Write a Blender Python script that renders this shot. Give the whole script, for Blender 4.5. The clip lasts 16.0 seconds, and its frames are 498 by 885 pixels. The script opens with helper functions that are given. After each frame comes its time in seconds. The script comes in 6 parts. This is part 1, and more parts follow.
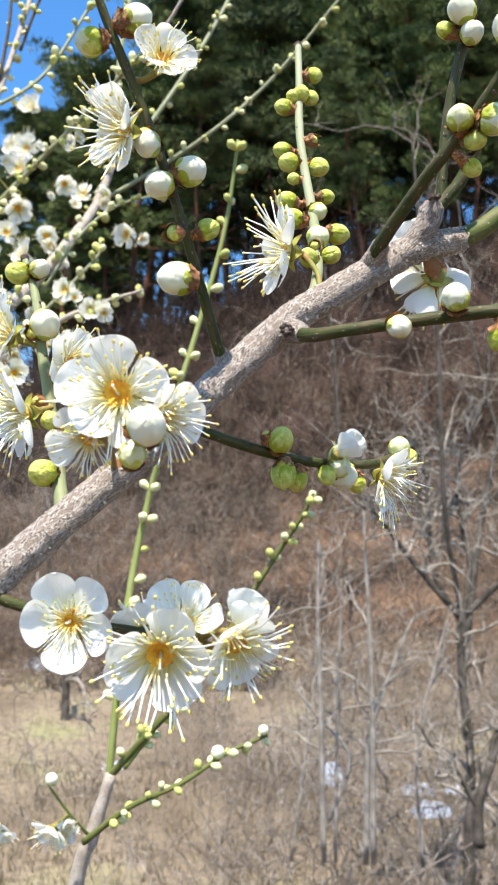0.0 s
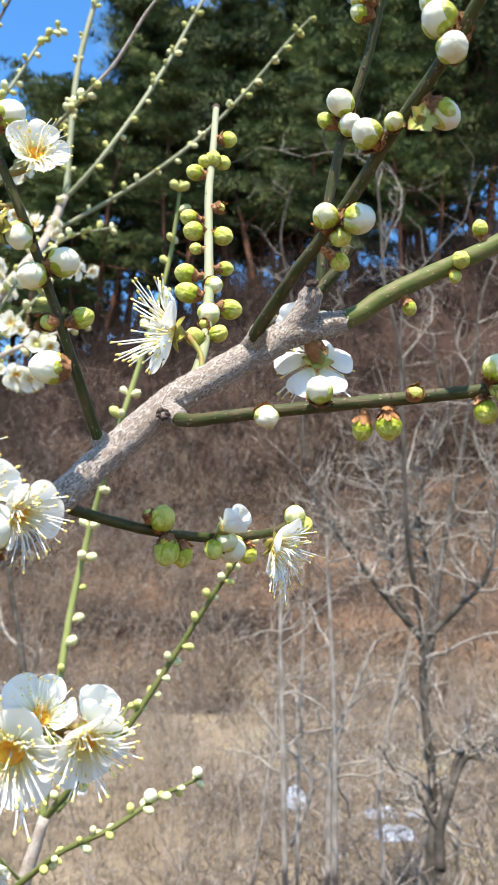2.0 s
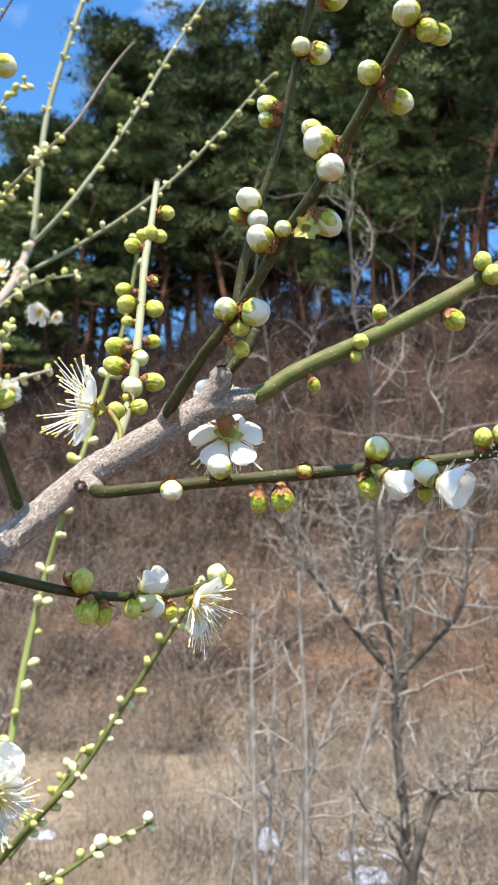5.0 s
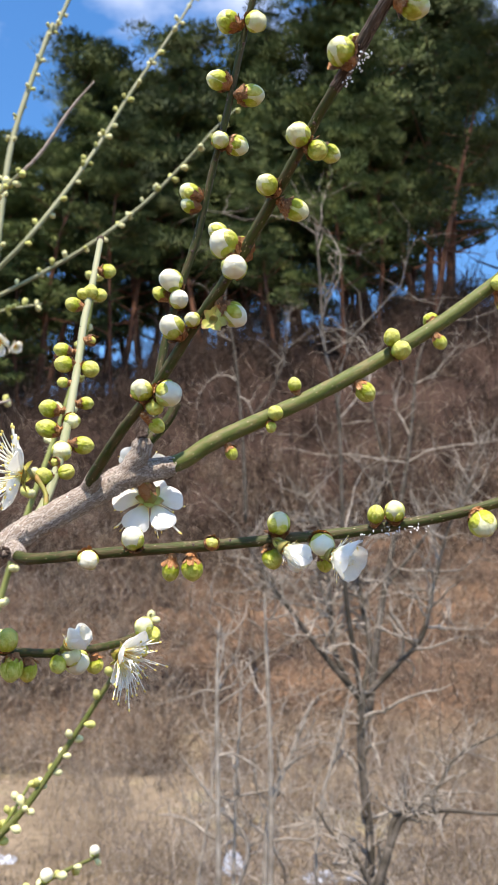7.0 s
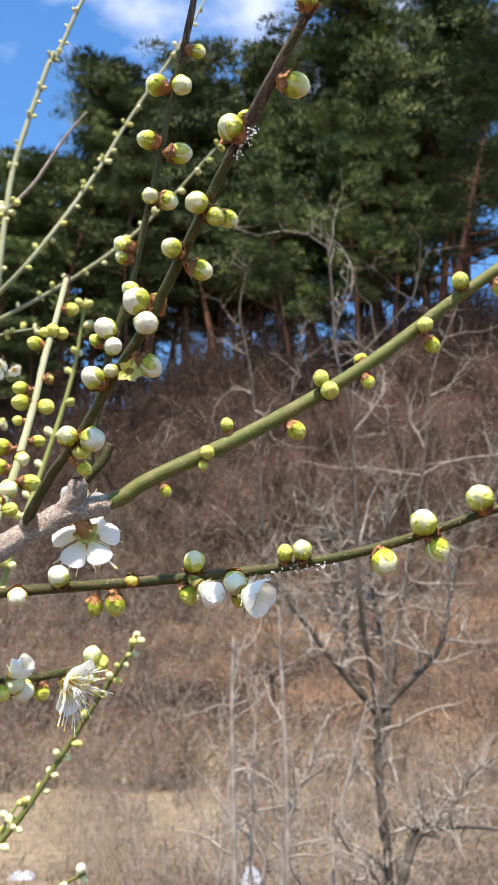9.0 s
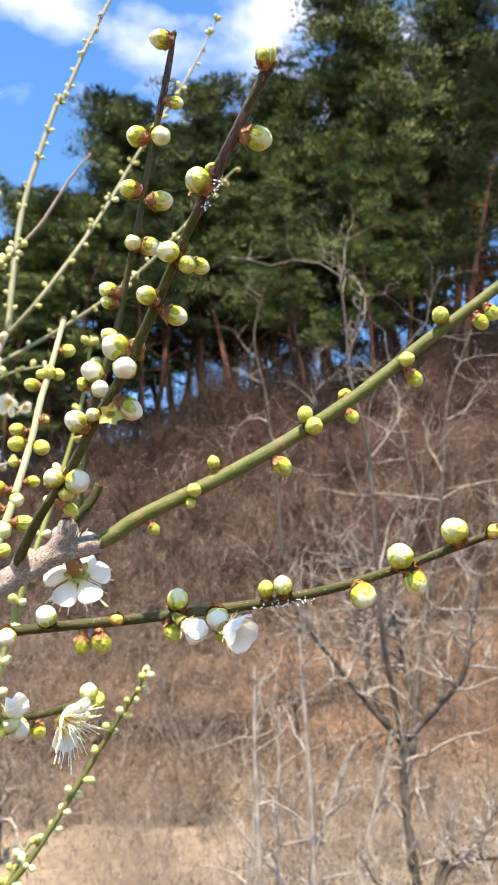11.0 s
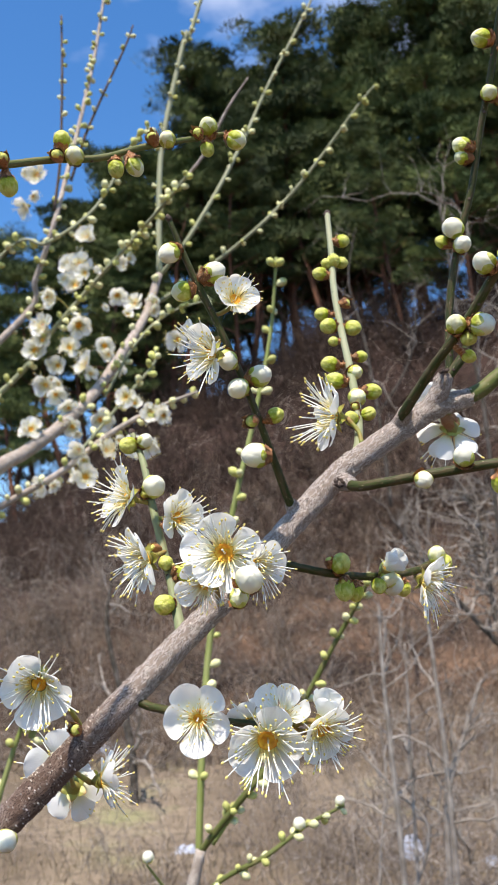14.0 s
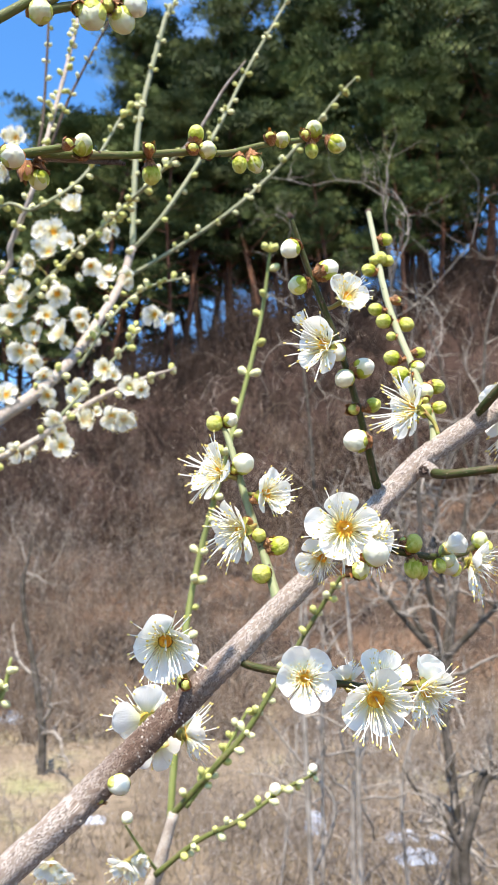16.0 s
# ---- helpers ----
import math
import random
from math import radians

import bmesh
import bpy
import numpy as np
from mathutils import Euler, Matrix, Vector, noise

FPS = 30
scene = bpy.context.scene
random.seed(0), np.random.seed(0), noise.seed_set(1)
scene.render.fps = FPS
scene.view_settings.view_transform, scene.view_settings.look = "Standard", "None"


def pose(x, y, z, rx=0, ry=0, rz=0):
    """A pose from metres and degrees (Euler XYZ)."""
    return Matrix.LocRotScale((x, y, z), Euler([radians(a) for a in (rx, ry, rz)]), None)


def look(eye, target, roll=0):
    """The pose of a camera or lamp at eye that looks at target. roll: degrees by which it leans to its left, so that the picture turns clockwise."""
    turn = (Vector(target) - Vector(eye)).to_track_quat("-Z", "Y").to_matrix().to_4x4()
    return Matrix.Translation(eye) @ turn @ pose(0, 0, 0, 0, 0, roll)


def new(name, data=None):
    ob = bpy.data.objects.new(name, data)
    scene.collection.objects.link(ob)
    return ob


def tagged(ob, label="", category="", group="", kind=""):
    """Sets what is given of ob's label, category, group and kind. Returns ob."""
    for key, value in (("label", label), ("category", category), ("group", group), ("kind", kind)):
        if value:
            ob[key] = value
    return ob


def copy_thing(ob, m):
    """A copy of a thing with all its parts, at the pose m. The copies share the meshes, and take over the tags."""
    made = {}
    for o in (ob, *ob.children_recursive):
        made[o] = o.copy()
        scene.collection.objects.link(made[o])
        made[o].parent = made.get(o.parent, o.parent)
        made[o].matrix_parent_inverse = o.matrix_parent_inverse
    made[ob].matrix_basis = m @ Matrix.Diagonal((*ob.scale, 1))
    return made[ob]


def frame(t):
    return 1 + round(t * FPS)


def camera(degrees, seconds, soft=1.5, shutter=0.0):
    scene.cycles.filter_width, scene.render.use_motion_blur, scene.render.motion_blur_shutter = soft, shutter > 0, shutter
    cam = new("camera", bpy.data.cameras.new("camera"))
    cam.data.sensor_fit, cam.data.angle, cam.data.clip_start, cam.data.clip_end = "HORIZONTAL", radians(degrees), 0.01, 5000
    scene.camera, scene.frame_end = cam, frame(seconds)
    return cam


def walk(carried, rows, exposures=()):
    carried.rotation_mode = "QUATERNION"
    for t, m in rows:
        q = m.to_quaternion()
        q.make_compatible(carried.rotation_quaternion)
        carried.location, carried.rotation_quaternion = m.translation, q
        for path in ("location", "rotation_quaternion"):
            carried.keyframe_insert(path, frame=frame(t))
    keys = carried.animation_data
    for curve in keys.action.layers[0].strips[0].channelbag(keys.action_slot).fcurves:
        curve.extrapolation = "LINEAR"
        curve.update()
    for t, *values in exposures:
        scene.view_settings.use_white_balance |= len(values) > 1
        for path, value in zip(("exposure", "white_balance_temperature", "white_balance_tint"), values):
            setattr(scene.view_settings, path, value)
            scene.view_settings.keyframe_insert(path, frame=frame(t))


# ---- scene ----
SUN, SKY, FOCUS, FSTOP = 5.9, 0.1, 0.27, 62.0
EXPOSURES = [(0.0, 0.68, 6500, 11), (2.0, 0.78, 6500, 11), (4.0, 0.82, 6500, 11), (6.5, 0.56, 6850, 15), (8.5, 0.62, 6950, 16), (11.0, 1.0, 7400, 18), (12.5, 0.65, 7250, 18), (13.3, 0.4, 6950, 17), (14.0, 0.26, 6550, 16), (14.7, 0.54, 6500, 14), (16.0, 0.8, 6550, 14)]
cam = camera(31.7, 16.0, soft=1.15)
cam.data.dof.use_dof = True
cam.data.dof.focus_distance, cam.data.dof.aperture_fstop = FOCUS, FSTOP
# seconds, eye, then yaw to the left, pitch up and roll in degrees
PATH = [
    (0, 0.00013, 0.00024, 1.44962, 0.277, 6.922, -0.176),
    (0.5, 0.00573, -0.00234, 1.45722, 0.186, 7.011, -0.033),
    (1, 0.01211, -0.00313, 1.46017, -0.316, 7.411, -0.112),
    (1.5, 0.01913, -0.00484, 1.46382, -1.317, 7.823, -0.144),
    (2, 0.02350, -0.00594, 1.46522, -1.942, 8.241, -0.113),
    (2.5, 0.02498, -0.00630, 1.46763, -2.127, 8.616, 0.043),
    (3, 0.02589, -0.00770, 1.46553, -2.456, 8.982, -0.043),
    (3.5, 0.02861, -0.00783, 1.46281, -2.733, 9.331, -0.190),
    (4, 0.02890, -0.01476, 1.46244, -2.973, 9.761, -0.281),
    (4.2, 0.03156, -0.01849, 1.46425, -2.906, 9.858, -0.199),
    (6.3, 0.04661, -0.03679, 1.47894, -5.610, 11.593, -0.383),
    (6.5, 0.04817, -0.03871, 1.48040, -5.734, 11.552, -0.349),
    (7, 0.05551, -0.04933, 1.48368, -5.694, 11.781, -0.154),
    (7.5, 0.06648, -0.05851, 1.48473, -5.371, 11.941, 0.033),
    (8, 0.07059, -0.06016, 1.48524, -5.025, 12.317, 0.116),
    (8.5, 0.07627, -0.06534, 1.48873, -4.911, 12.647, 0.027),
    (8.7, 0.07896, -0.06655, 1.48874, -4.805, 12.626, -0.125),
    (10.8, 0.10143, -0.07867, 1.49289, -3.556, 14.299, -1.623),
    (11, 0.09430, -0.07583, 1.49029, -3.439, 14.540, -1.490),
    (11.5, 0.07391, -0.07121, 1.47903, -0.894, 14.444, -1.401),
    (12, 0.06267, -0.07120, 1.46825, 1.815, 13.931, -1.859),
    (12.5, 0.05334, -0.07247, 1.46663, 2.776, 13.215, -2.759),
    (13, 0.04899, -0.06932, 1.46208, 3.860, 12.513, -3.305),
    (13.5, 0.02884, -0.06412, 1.46126, 4.318, 11.999, -3.507),
    (14, -0.00351, -0.07524, 1.46168, 3.357, 11.446, -3.744),
    (14.5, -0.02614, -0.08853, 1.46218, 0.613, 10.819, -3.758),
    (15, -0.04139, -0.08983, 1.45858, -0.978, 10.365, -2.795),
    (15.5, -0.05201, -0.08976, 1.45909, -1.396, 10.021, -1.840),
    (16, -0.06402, -0.09978, 1.46154, -1.545, 9.804, -1.301),
]


def aim(x, y, z, yaw, pitch, roll):
    a, b = radians(yaw), radians(pitch)
    return look((x, y, z), (x - math.sin(a) * math.cos(b), y + math.cos(a) * math.cos(b), z + math.sin(b)), roll)


walk(cam, [(row[0], aim(*row[1:])) for row in PATH], EXPOSURES)

# ---- world and sun ----
SUN_EL, SUN_AZ = radians(65), radians(192)   # azimuth from +y towards +x
world = bpy.data.worlds.new("sky")
scene.world = world
world.use_nodes = True
wn, wl = world.node_tree.nodes, world.node_tree.links
wn.clear()
w_out, w_bg, w_sky = wn.new("ShaderNodeOutputWorld"), wn.new("ShaderNodeBackground"), wn.new("ShaderNodeTexSky")
w_sky.sky_type, w_sky.sun_disc = "NISHITA", False
w_sky.sun_elevation, w_sky.sun_rotation = SUN_EL, SUN_AZ
w_sky.air_density, w_sky.dust_density, w_sky.ozone_density = 1.0, 0.2, 2.5
w_bg.inputs["Strength"].default_value = SKY
w_co, w_map, w_noise, w_ramp, w_mix = (wn.new("ShaderNode" + k) for k in ("TexCoord", "Mapping", "TexNoise", "ValToRGB", "MixRGB"))
w_map.inputs["Scale"].default_value = (1.0, 1.0, 1.9)
w_map.inputs["Location"].default_value = (0.35, 0.1, 0.2)
w_noise.inputs["Scale"].default_value, w_noise.inputs["Detail"].default_value, w_noise.inputs["Roughness"].default_value = 2.6, 6.0, 0.52
w_ramp.color_ramp.elements[0].position, w_ramp.color_ramp.elements[1].position = 0.51, 0.7
w_mix.inputs["Color2"].default_value = (13.0, 13.5, 14.2, 1)
wl.new(w_co.outputs["Generated"], w_map.inputs["Vector"])
wl.new(w_map.outputs["Vector"], w_noise.inputs["Vector"])
wl.new(w_noise.outputs["Fac"], w_ramp.inputs["Fac"])
# clear sky low down, clouds above
w_sep, w_rng, w_mul = (wn.new("ShaderNode" + k) for k in ("SeparateXYZ", "MapRange", "Math"))
w_mul.operation = "MULTIPLY"
w_rng.inputs["From Min"].default_value, w_rng.inputs["From Max"].default_value = 0.5, 0.64
wl.new(w_co.outputs["Generated"], w_sep.inputs["Vector"])
wl.new(w_sep.outputs["Z"], w_rng.inputs["Value"])
wl.new(w_rng.outputs["Result"], w_mul.inputs[0])
wl.new(w_ramp.outputs["Color"], w_mul.inputs[1])
wl.new(w_mul.outputs["Value"], w_mix.inputs["Fac"])
w_hsv = wn.new("ShaderNodeHueSaturation")
w_hsv.inputs["Saturation"].default_value, w_hsv.inputs["Value"].default_value = 1.28, 1.85
wl.new(w_sky.outputs["Color"], w_hsv.inputs["Color"])
wl.new(w_hsv.outputs["Color"], w_mix.inputs["Color1"])
wl.new(w_mix.outputs["Color"], w_bg.inputs["Color"])
wl.new(w_bg.outputs["Background"], w_out.inputs["Surface"])

sun = new("sun", bpy.data.lights.new("sun", "SUN"))
sun.data.energy, sun.data.angle, sun.data.color = SUN, radians(0.6), (1.0, 0.95, 0.865)
to_sun = Vector((math.sin(SUN_AZ) * math.cos(SUN_EL), math.cos(SUN_AZ) * math.cos(SUN_EL), math.sin(SUN_EL)))
sun.matrix_world = look(to_sun * 50, (0, 0, 0))


# ---- materials ----
def surface(name, a, b, scale, rough=0.7, bump=0.3, c=None, stretch=(1, 1, 1), coords="Object", patch=None, fine=8.0, dist=0.001, vary=0.0, islands=False, edges=(0.36, 0.64)):
    """A procedural surface of two colours mixed by coarse noise, a third by fine noise, with relief. stretch draws the grain out."""
    m = bpy.data.materials.new(name)
    m.use_nodes = True
    n, l = m.node_tree.nodes, m.node_tree.links
    bsdf = n["Principled BSDF"]
    co, mp, n1, n2 = n.new("ShaderNodeTexCoord"), n.new("ShaderNodeMapping"), n.new("ShaderNodeTexNoise"), n.new("ShaderNodeTexNoise")
    mp.inputs["Scale"].default_value = stretch
    n1.inputs["Scale"].default_value, n1.inputs["Detail"].default_value = scale, 5
    n2.inputs["Scale"].default_value, n2.inputs["Detail"].default_value = scale * fine, 4
    if coords == "flow":
        co = n.new("ShaderNodeAttribute")
        co.attribute_name, coords = "flow", "Vector"
    l.new(co.outputs[coords], mp.inputs["Vector"])
    for k in (n1, n2):
        l.new(mp.outputs["Vector"], k.inputs["Vector"])
    r1 = n.new("ShaderNodeValToRGB")
    r1.color_ramp.elements[0].position, r1.color_ramp.elements[1].position = edges
    r1.color_ramp.elements[0].color, r1.color_ramp.elements[1].color = (*a, 1), (*b, 1)
    l.new(n1.outputs["Fac"], r1.inputs["Fac"])
    col = r1.outputs["Color"]
    r2 = n.new("ShaderNodeValToRGB")
    r2.color_ramp.elements[0].position, r2.color_ramp.elements[1].position = 0.5, 0.68
    l.new(n2.outputs["Fac"], r2.inputs["Fac"])
    if c:
        mix = n.new("ShaderNodeMixRGB")
        mix.inputs["Color2"].default_value = (*c, 1)
        l.new(r2.outputs["Color"], mix.inputs["Fac"])
        l.new(col, mix.inputs["Color1"])
        col = mix.outputs["Color"]
    if patch:
        n3, r3, mix3 = n.new("ShaderNodeTexNoise"), n.new("ShaderNodeValToRGB"), n.new("ShaderNodeMixRGB")
        n3.inputs["Scale"].default_value, n3.inputs["Detail"].default_value = scale * patch[3], 6
        r3.color_ramp.elements[0].position, r3.color_ramp.elements[1].position = 0.48, 0.6
        mix3.inputs["Color2"].default_value = (*patch[:3], 1)
        l.new(mp.outputs["Vector"], n3.inputs["Vector"])
        l.new(n3.outputs["Fac"], r3.inputs["Fac"])
        l.new(r3.outputs["Color"], mix3.inputs["Fac"])
        l.new(col, mix3.inputs["Color1"])
        col = mix3.outputs["Color"]
    if islands:
        isl, hue = n.new("ShaderNodeNewGeometry"), n.new("ShaderNodeMixRGB")
        hue.blend_type = "MULTIPLY"
        hue.inputs["Fac"].default_value = 0.8
        l.new(isl.outputs["Random Per Island"], hue.inputs["Color2"])
        l.new(col, hue.inputs["Color1"])
        gain = n.new("ShaderNodeHueSaturation")
        gain.inputs["Value"].default_value = 1.7
        l.new(hue.outputs["Color"], gain.inputs["Color"])
        col = gain.outputs["Color"]
    if vary:
        info, hsv, mth = n.new("ShaderNodeObjectInfo"), n.new("ShaderNodeHueSaturation"), n.new("ShaderNodeMapRange")
        mth.inputs["To Min"].default_value, mth.inputs["To Max"].default_value = 1 - vary, 1 + vary
        l.new(info.outputs["Random"], mth.inputs["Value"])
        l.new(mth.outputs["Result"], hsv.inputs["Value"])
        l.new(col, hsv.inputs["Color"])
        col = hsv.outputs["Color"]
    l.new(col, bsdf.inputs["Base Color"])
    bsdf.inputs["Roughness"].default_value = rough
    bsdf.inputs["Specular IOR Level"].default_value = 0.25
    bp = n.new("ShaderNodeBump")
    bp.inputs["Strength"].default_value, bp.inputs["Distance"].default_value = bump, dist
    l.new(n2.outputs["Fac"], bp.inputs["Height"])
    l.new(bp.outputs["Normal"], bsdf.inputs["Normal"])
    return m


def thin(name, colour, through_colour, share, vein=0.06, gloss=0.08, claw=None, reach=(0.34, 0.05)):
    """A thin leaf or petal: light goes through it as well as off it, with faint veins."""
    m = bpy.data.materials.new(name)
    m.use_nodes = True
    n, l = m.node_tree.nodes, m.node_tree.links
    n.remove(n["Principled BSDF"])
    out = n["Material Output"]
    dif, tra, glo, m1, m2 = (n.new("ShaderNode" + k) for k in ("BsdfDiffuse", "BsdfTranslucent", "BsdfGlossy", "MixShader", "MixShader"))
    uv, mp, no, mix, bp = (n.new("ShaderNode" + k) for k in ("UVMap", "Mapping", "TexNoise", "MixRGB", "Bump"))
    mp.inputs["Scale"].default_value = (26, 2.2, 1)
    no.inputs["Scale"].default_value, no.inputs["Detail"].default_value = 1.6, 3
    l.new(uv.outputs["UV"], mp.inputs["Vector"])
    l.new(mp.outputs["Vector"], no.inputs["Vector"])
    mix.inputs["Color1"].default_value = (*colour, 1)
    mix.inputs["Color2"].default_value = (*[c * (1 - 2 * vein) for c in colour], 1)
    l.new(no.outputs["Fac"], mix.inputs["Fac"])
    col = mix.outputs["Color"]
    if claw:
        sep, near, tip = (n.new("ShaderNode" + k) for k in ("SeparateXYZ", "MapRange", "MixRGB"))
        near.inputs["From Min"].default_value, near.inputs["From Max"].default_value = reach
        tip.inputs["Color2"].default_value = (*claw, 1)
        l.new(uv.outputs["UV"], sep.inputs["Vector"])
        l.new(sep.outputs["Y"], near.inputs["Value"])
        l.new(near.outputs["Result"], tip.inputs["Fac"])
        l.new(col, tip.inputs["Color1"])
        col = tip.outputs["Color"]
    l.new(col, dif.inputs["Color"])
    tra.inputs["Color"].default_value = (*through_colour, 1)
    bp.inputs["Strength"].default_value, bp.inputs["Distance"].default_value = 0.35, 0.0004
    l.new(no.outputs["Fac"], bp.inputs["Height"])
    for k in (dif, tra, glo):
        l.new(bp.outputs["Normal"], k.inputs["Normal"])
    glo.inputs["Roughness"].default_value = 0.45
    m1.inputs["Fac"].default_value, m2.inputs["Fac"].default_value = share, gloss
    l.new(dif.outputs["BSDF"], m1.inputs[1])
    l.new(tra.outputs["BSDF"], m1.inputs[2])
    l.new(m1.outputs["Shader"], m2.inputs[1])
    l.new(glo.outputs["BSDF"], m2.inputs[2])
    l.new(m2.outputs["Shader"], out.inputs["Surface"])
    return m


def mottled(name, a, b, through_colour, scale, wrinkle, rise_by=0.0):
    """A thin green or cream skin of a bud, blotched from a to b, finely wrinkled, a little light passing through."""
    m = bpy.data.materials.new(name)
    m.use_nodes = True
    n, l = m.node_tree.nodes, m.node_tree.links
    bsdf, out = n["Principled BSDF"], n["Material Output"]
    co, info, add, n1, n2, ramp, bp, tra, mix = (n.new("ShaderNode" + k) for k in ("TexCoord", "ObjectInfo", "VectorMath", "TexNoise", "TexNoise", "ValToRGB", "Bump", "BsdfTranslucent", "MixShader"))
    l.new(co.outputs["Object"], add.inputs[0])
    l.new(info.outputs["Random"], add.inputs[1])
    for k, sc, de in ((n1, scale, 3), (n2, scale * 1.7, 1)):
        l.new(add.outputs["Vector"], k.inputs["Vector"])
        k.inputs["Scale"].default_value, k.inputs["Detail"].default_value = sc, de
    ramp.color_ramp.elements[0].position, ramp.color_ramp.elements[1].position = 0.38, 0.64
    ramp.color_ramp.elements[0].color, ramp.color_ramp.elements[1].color = (*a, 1), (*b, 1)
    sep, grad, tot = n.new("ShaderNodeSeparateXYZ"), n.new("ShaderNodeMapRange"), n.new("ShaderNodeMath")
    l.new(co.outputs["Object"], sep.inputs["Vector"])
    l.new(sep.outputs["Z"], grad.inputs["Value"])
    grad.inputs["From Min"].default_value, grad.inputs["From Max"].default_value = 0.1, 0.9
    grad.inputs["To Min"].default_value, grad.inputs["To Max"].default_value = -rise_by, rise_by
    l.new(n1.outputs["Fac"], tot.inputs[0])
    l.new(grad.outputs["Result"], tot.inputs[1])
    l.new(tot.outputs["Value"], ramp.inputs["Fac"])
    l.new(ramp.outputs["Color"], bsdf.inputs["Base Color"])
    bsdf.inputs["Roughness"].default_value = 0.5
    bsdf.inputs["Specular IOR Level"].default_value = 0.3
    bp.inputs["Strength"].default_value, bp.inputs["Distance"].default_value = 0.3, wrinkle * 0.5
    l.new(n2.outputs["Fac"], bp.inputs["Height"])
    l.new(bp.outputs["Normal"], bsdf.inputs["Normal"])
    tra.inputs["Color"].default_value = (*through_colour, 1)
    mix.inputs["Fac"].default_value = 0.28
    l.new(bsdf.outputs["BSDF"], mix.inputs[1])
    l.new(tra.outputs["BSDF"], mix.inputs[2])
    l.new(mix.outputs["Shader"], out.inputs["Surface"])
    return m


BARK = surface("plum_bark", (0.13, 0.08, 0.055), (0.68, 0.58, 0.49), 2800, 0.85, 1.0, (0.82, 0.745, 0.65), (1, 1, 0.45), fine=1.6, dist=0.0012, coords="flow", patch=(0.4, 0.31, 0.24, 0.3), edges=(0.435, 0.53))
bark_n, bark_l = BARK.node_tree.nodes, BARK.node_tree.links
bark_at, bark_sep, bark_age, bark_end, bark_patch, bark_old = (bark_n.new("ShaderNode" + k) for k in ("TexCoord", "SeparateXYZ", "MapRange", "MapRange", "Math", "MixRGB"))
bark_old.blend_type = "MULTIPLY"
bark_age.inputs["From Min"].default_value, bark_age.inputs["From Max"].default_value = -0.06, -0.082
bark_end.inputs["From Min"].default_value, bark_end.inputs["From Max"].default_value = -0.118, -0.098
bark_patch.operation = "MULTIPLY"
bark_old.inputs["Color2"].default_value = (0.38, 0.3, 0.26, 1)
bark_to = bark_n["Principled BSDF"].inputs["Base Color"]
bark_l.new(bark_at.outputs["Object"], bark_sep.inputs["Vector"])
bark_l.new(bark_sep.outputs["X"], bark_age.inputs["Value"])
bark_l.new(bark_sep.outputs["X"], bark_end.inputs["Value"])
bark_l.new(bark_age.outputs["Result"], bark_patch.inputs[0])
bark_l.new(bark_end.outputs["Result"], bark_patch.inputs[1])
bark_l.new(bark_patch.outputs["Value"], bark_old.inputs["Fac"])
bark_l.new(bark_to.links[0].from_socket, bark_old.inputs["Color1"])
bark_l.new(bark_old.outputs["Color"], bark_to)
BARK_PALE = surface("back_plum_bark", (0.34, 0.28, 0.22), (0.46, 0.4, 0.33), 120, 0.85, 0.6, (0.24, 0.18, 0.13), dist=0.001)
GREEN = surface("green_twig_bark", (0.08, 0.104, 0.019), (0.12, 0.138, 0.032), 90, 0.6, 0.35, (0.12, 0.12, 0.03), fine=9, dist=0.0004, coords="flow", stretch=(1, 1, 0.7), patch=(0.15, 0.135, 0.045, 2.2))
GREEN_DARK = surface("dark_green_twig_bark", (0.028, 0.04, 0.007), (0.06, 0.072, 0.014), 80, 0.6, 0.5, (0.075, 0.045, 0.02), fine=8, dist=0.0004, coords="flow", stretch=(1, 1, 0.7), patch=(0.085, 0.065, 0.026, 2.2))
OLIVE = surface("olive_twig_bark", (0.19, 0.22, 0.1), (0.28, 0.3, 0.15), 90, 0.6, 0.35, (0.2, 0.17, 0.09), fine=8, dist=0.0004, coords="flow", stretch=(1, 1, 0.3))
PALE = surface("pale_twig_bark", (0.22, 0.24, 0.12), (0.3, 0.31, 0.19), 80, 0.6, 0.35, (0.3, 0.27, 0.16), fine=8, dist=0.0004, coords="flow", stretch=(1, 1, 0.3))
PALE_GREEN = surface("pale_green_shoot_bark", (0.19, 0.225, 0.05), (0.27, 0.3, 0.095), 70, 0.6, 0.3, (0.26, 0.26, 0.1), fine=8, dist=0.0004, coords="flow", stretch=(1, 1, 0.3))
DARKTWIG = surface("dark_shoot_bark", (0.045, 0.03, 0.02), (0.115, 0.075, 0.048), 160, 0.75, 0.9, (0.24, 0.19, 0.15), fine=5, dist=0.0008, coords="flow", stretch=(1, 1, 0.4))
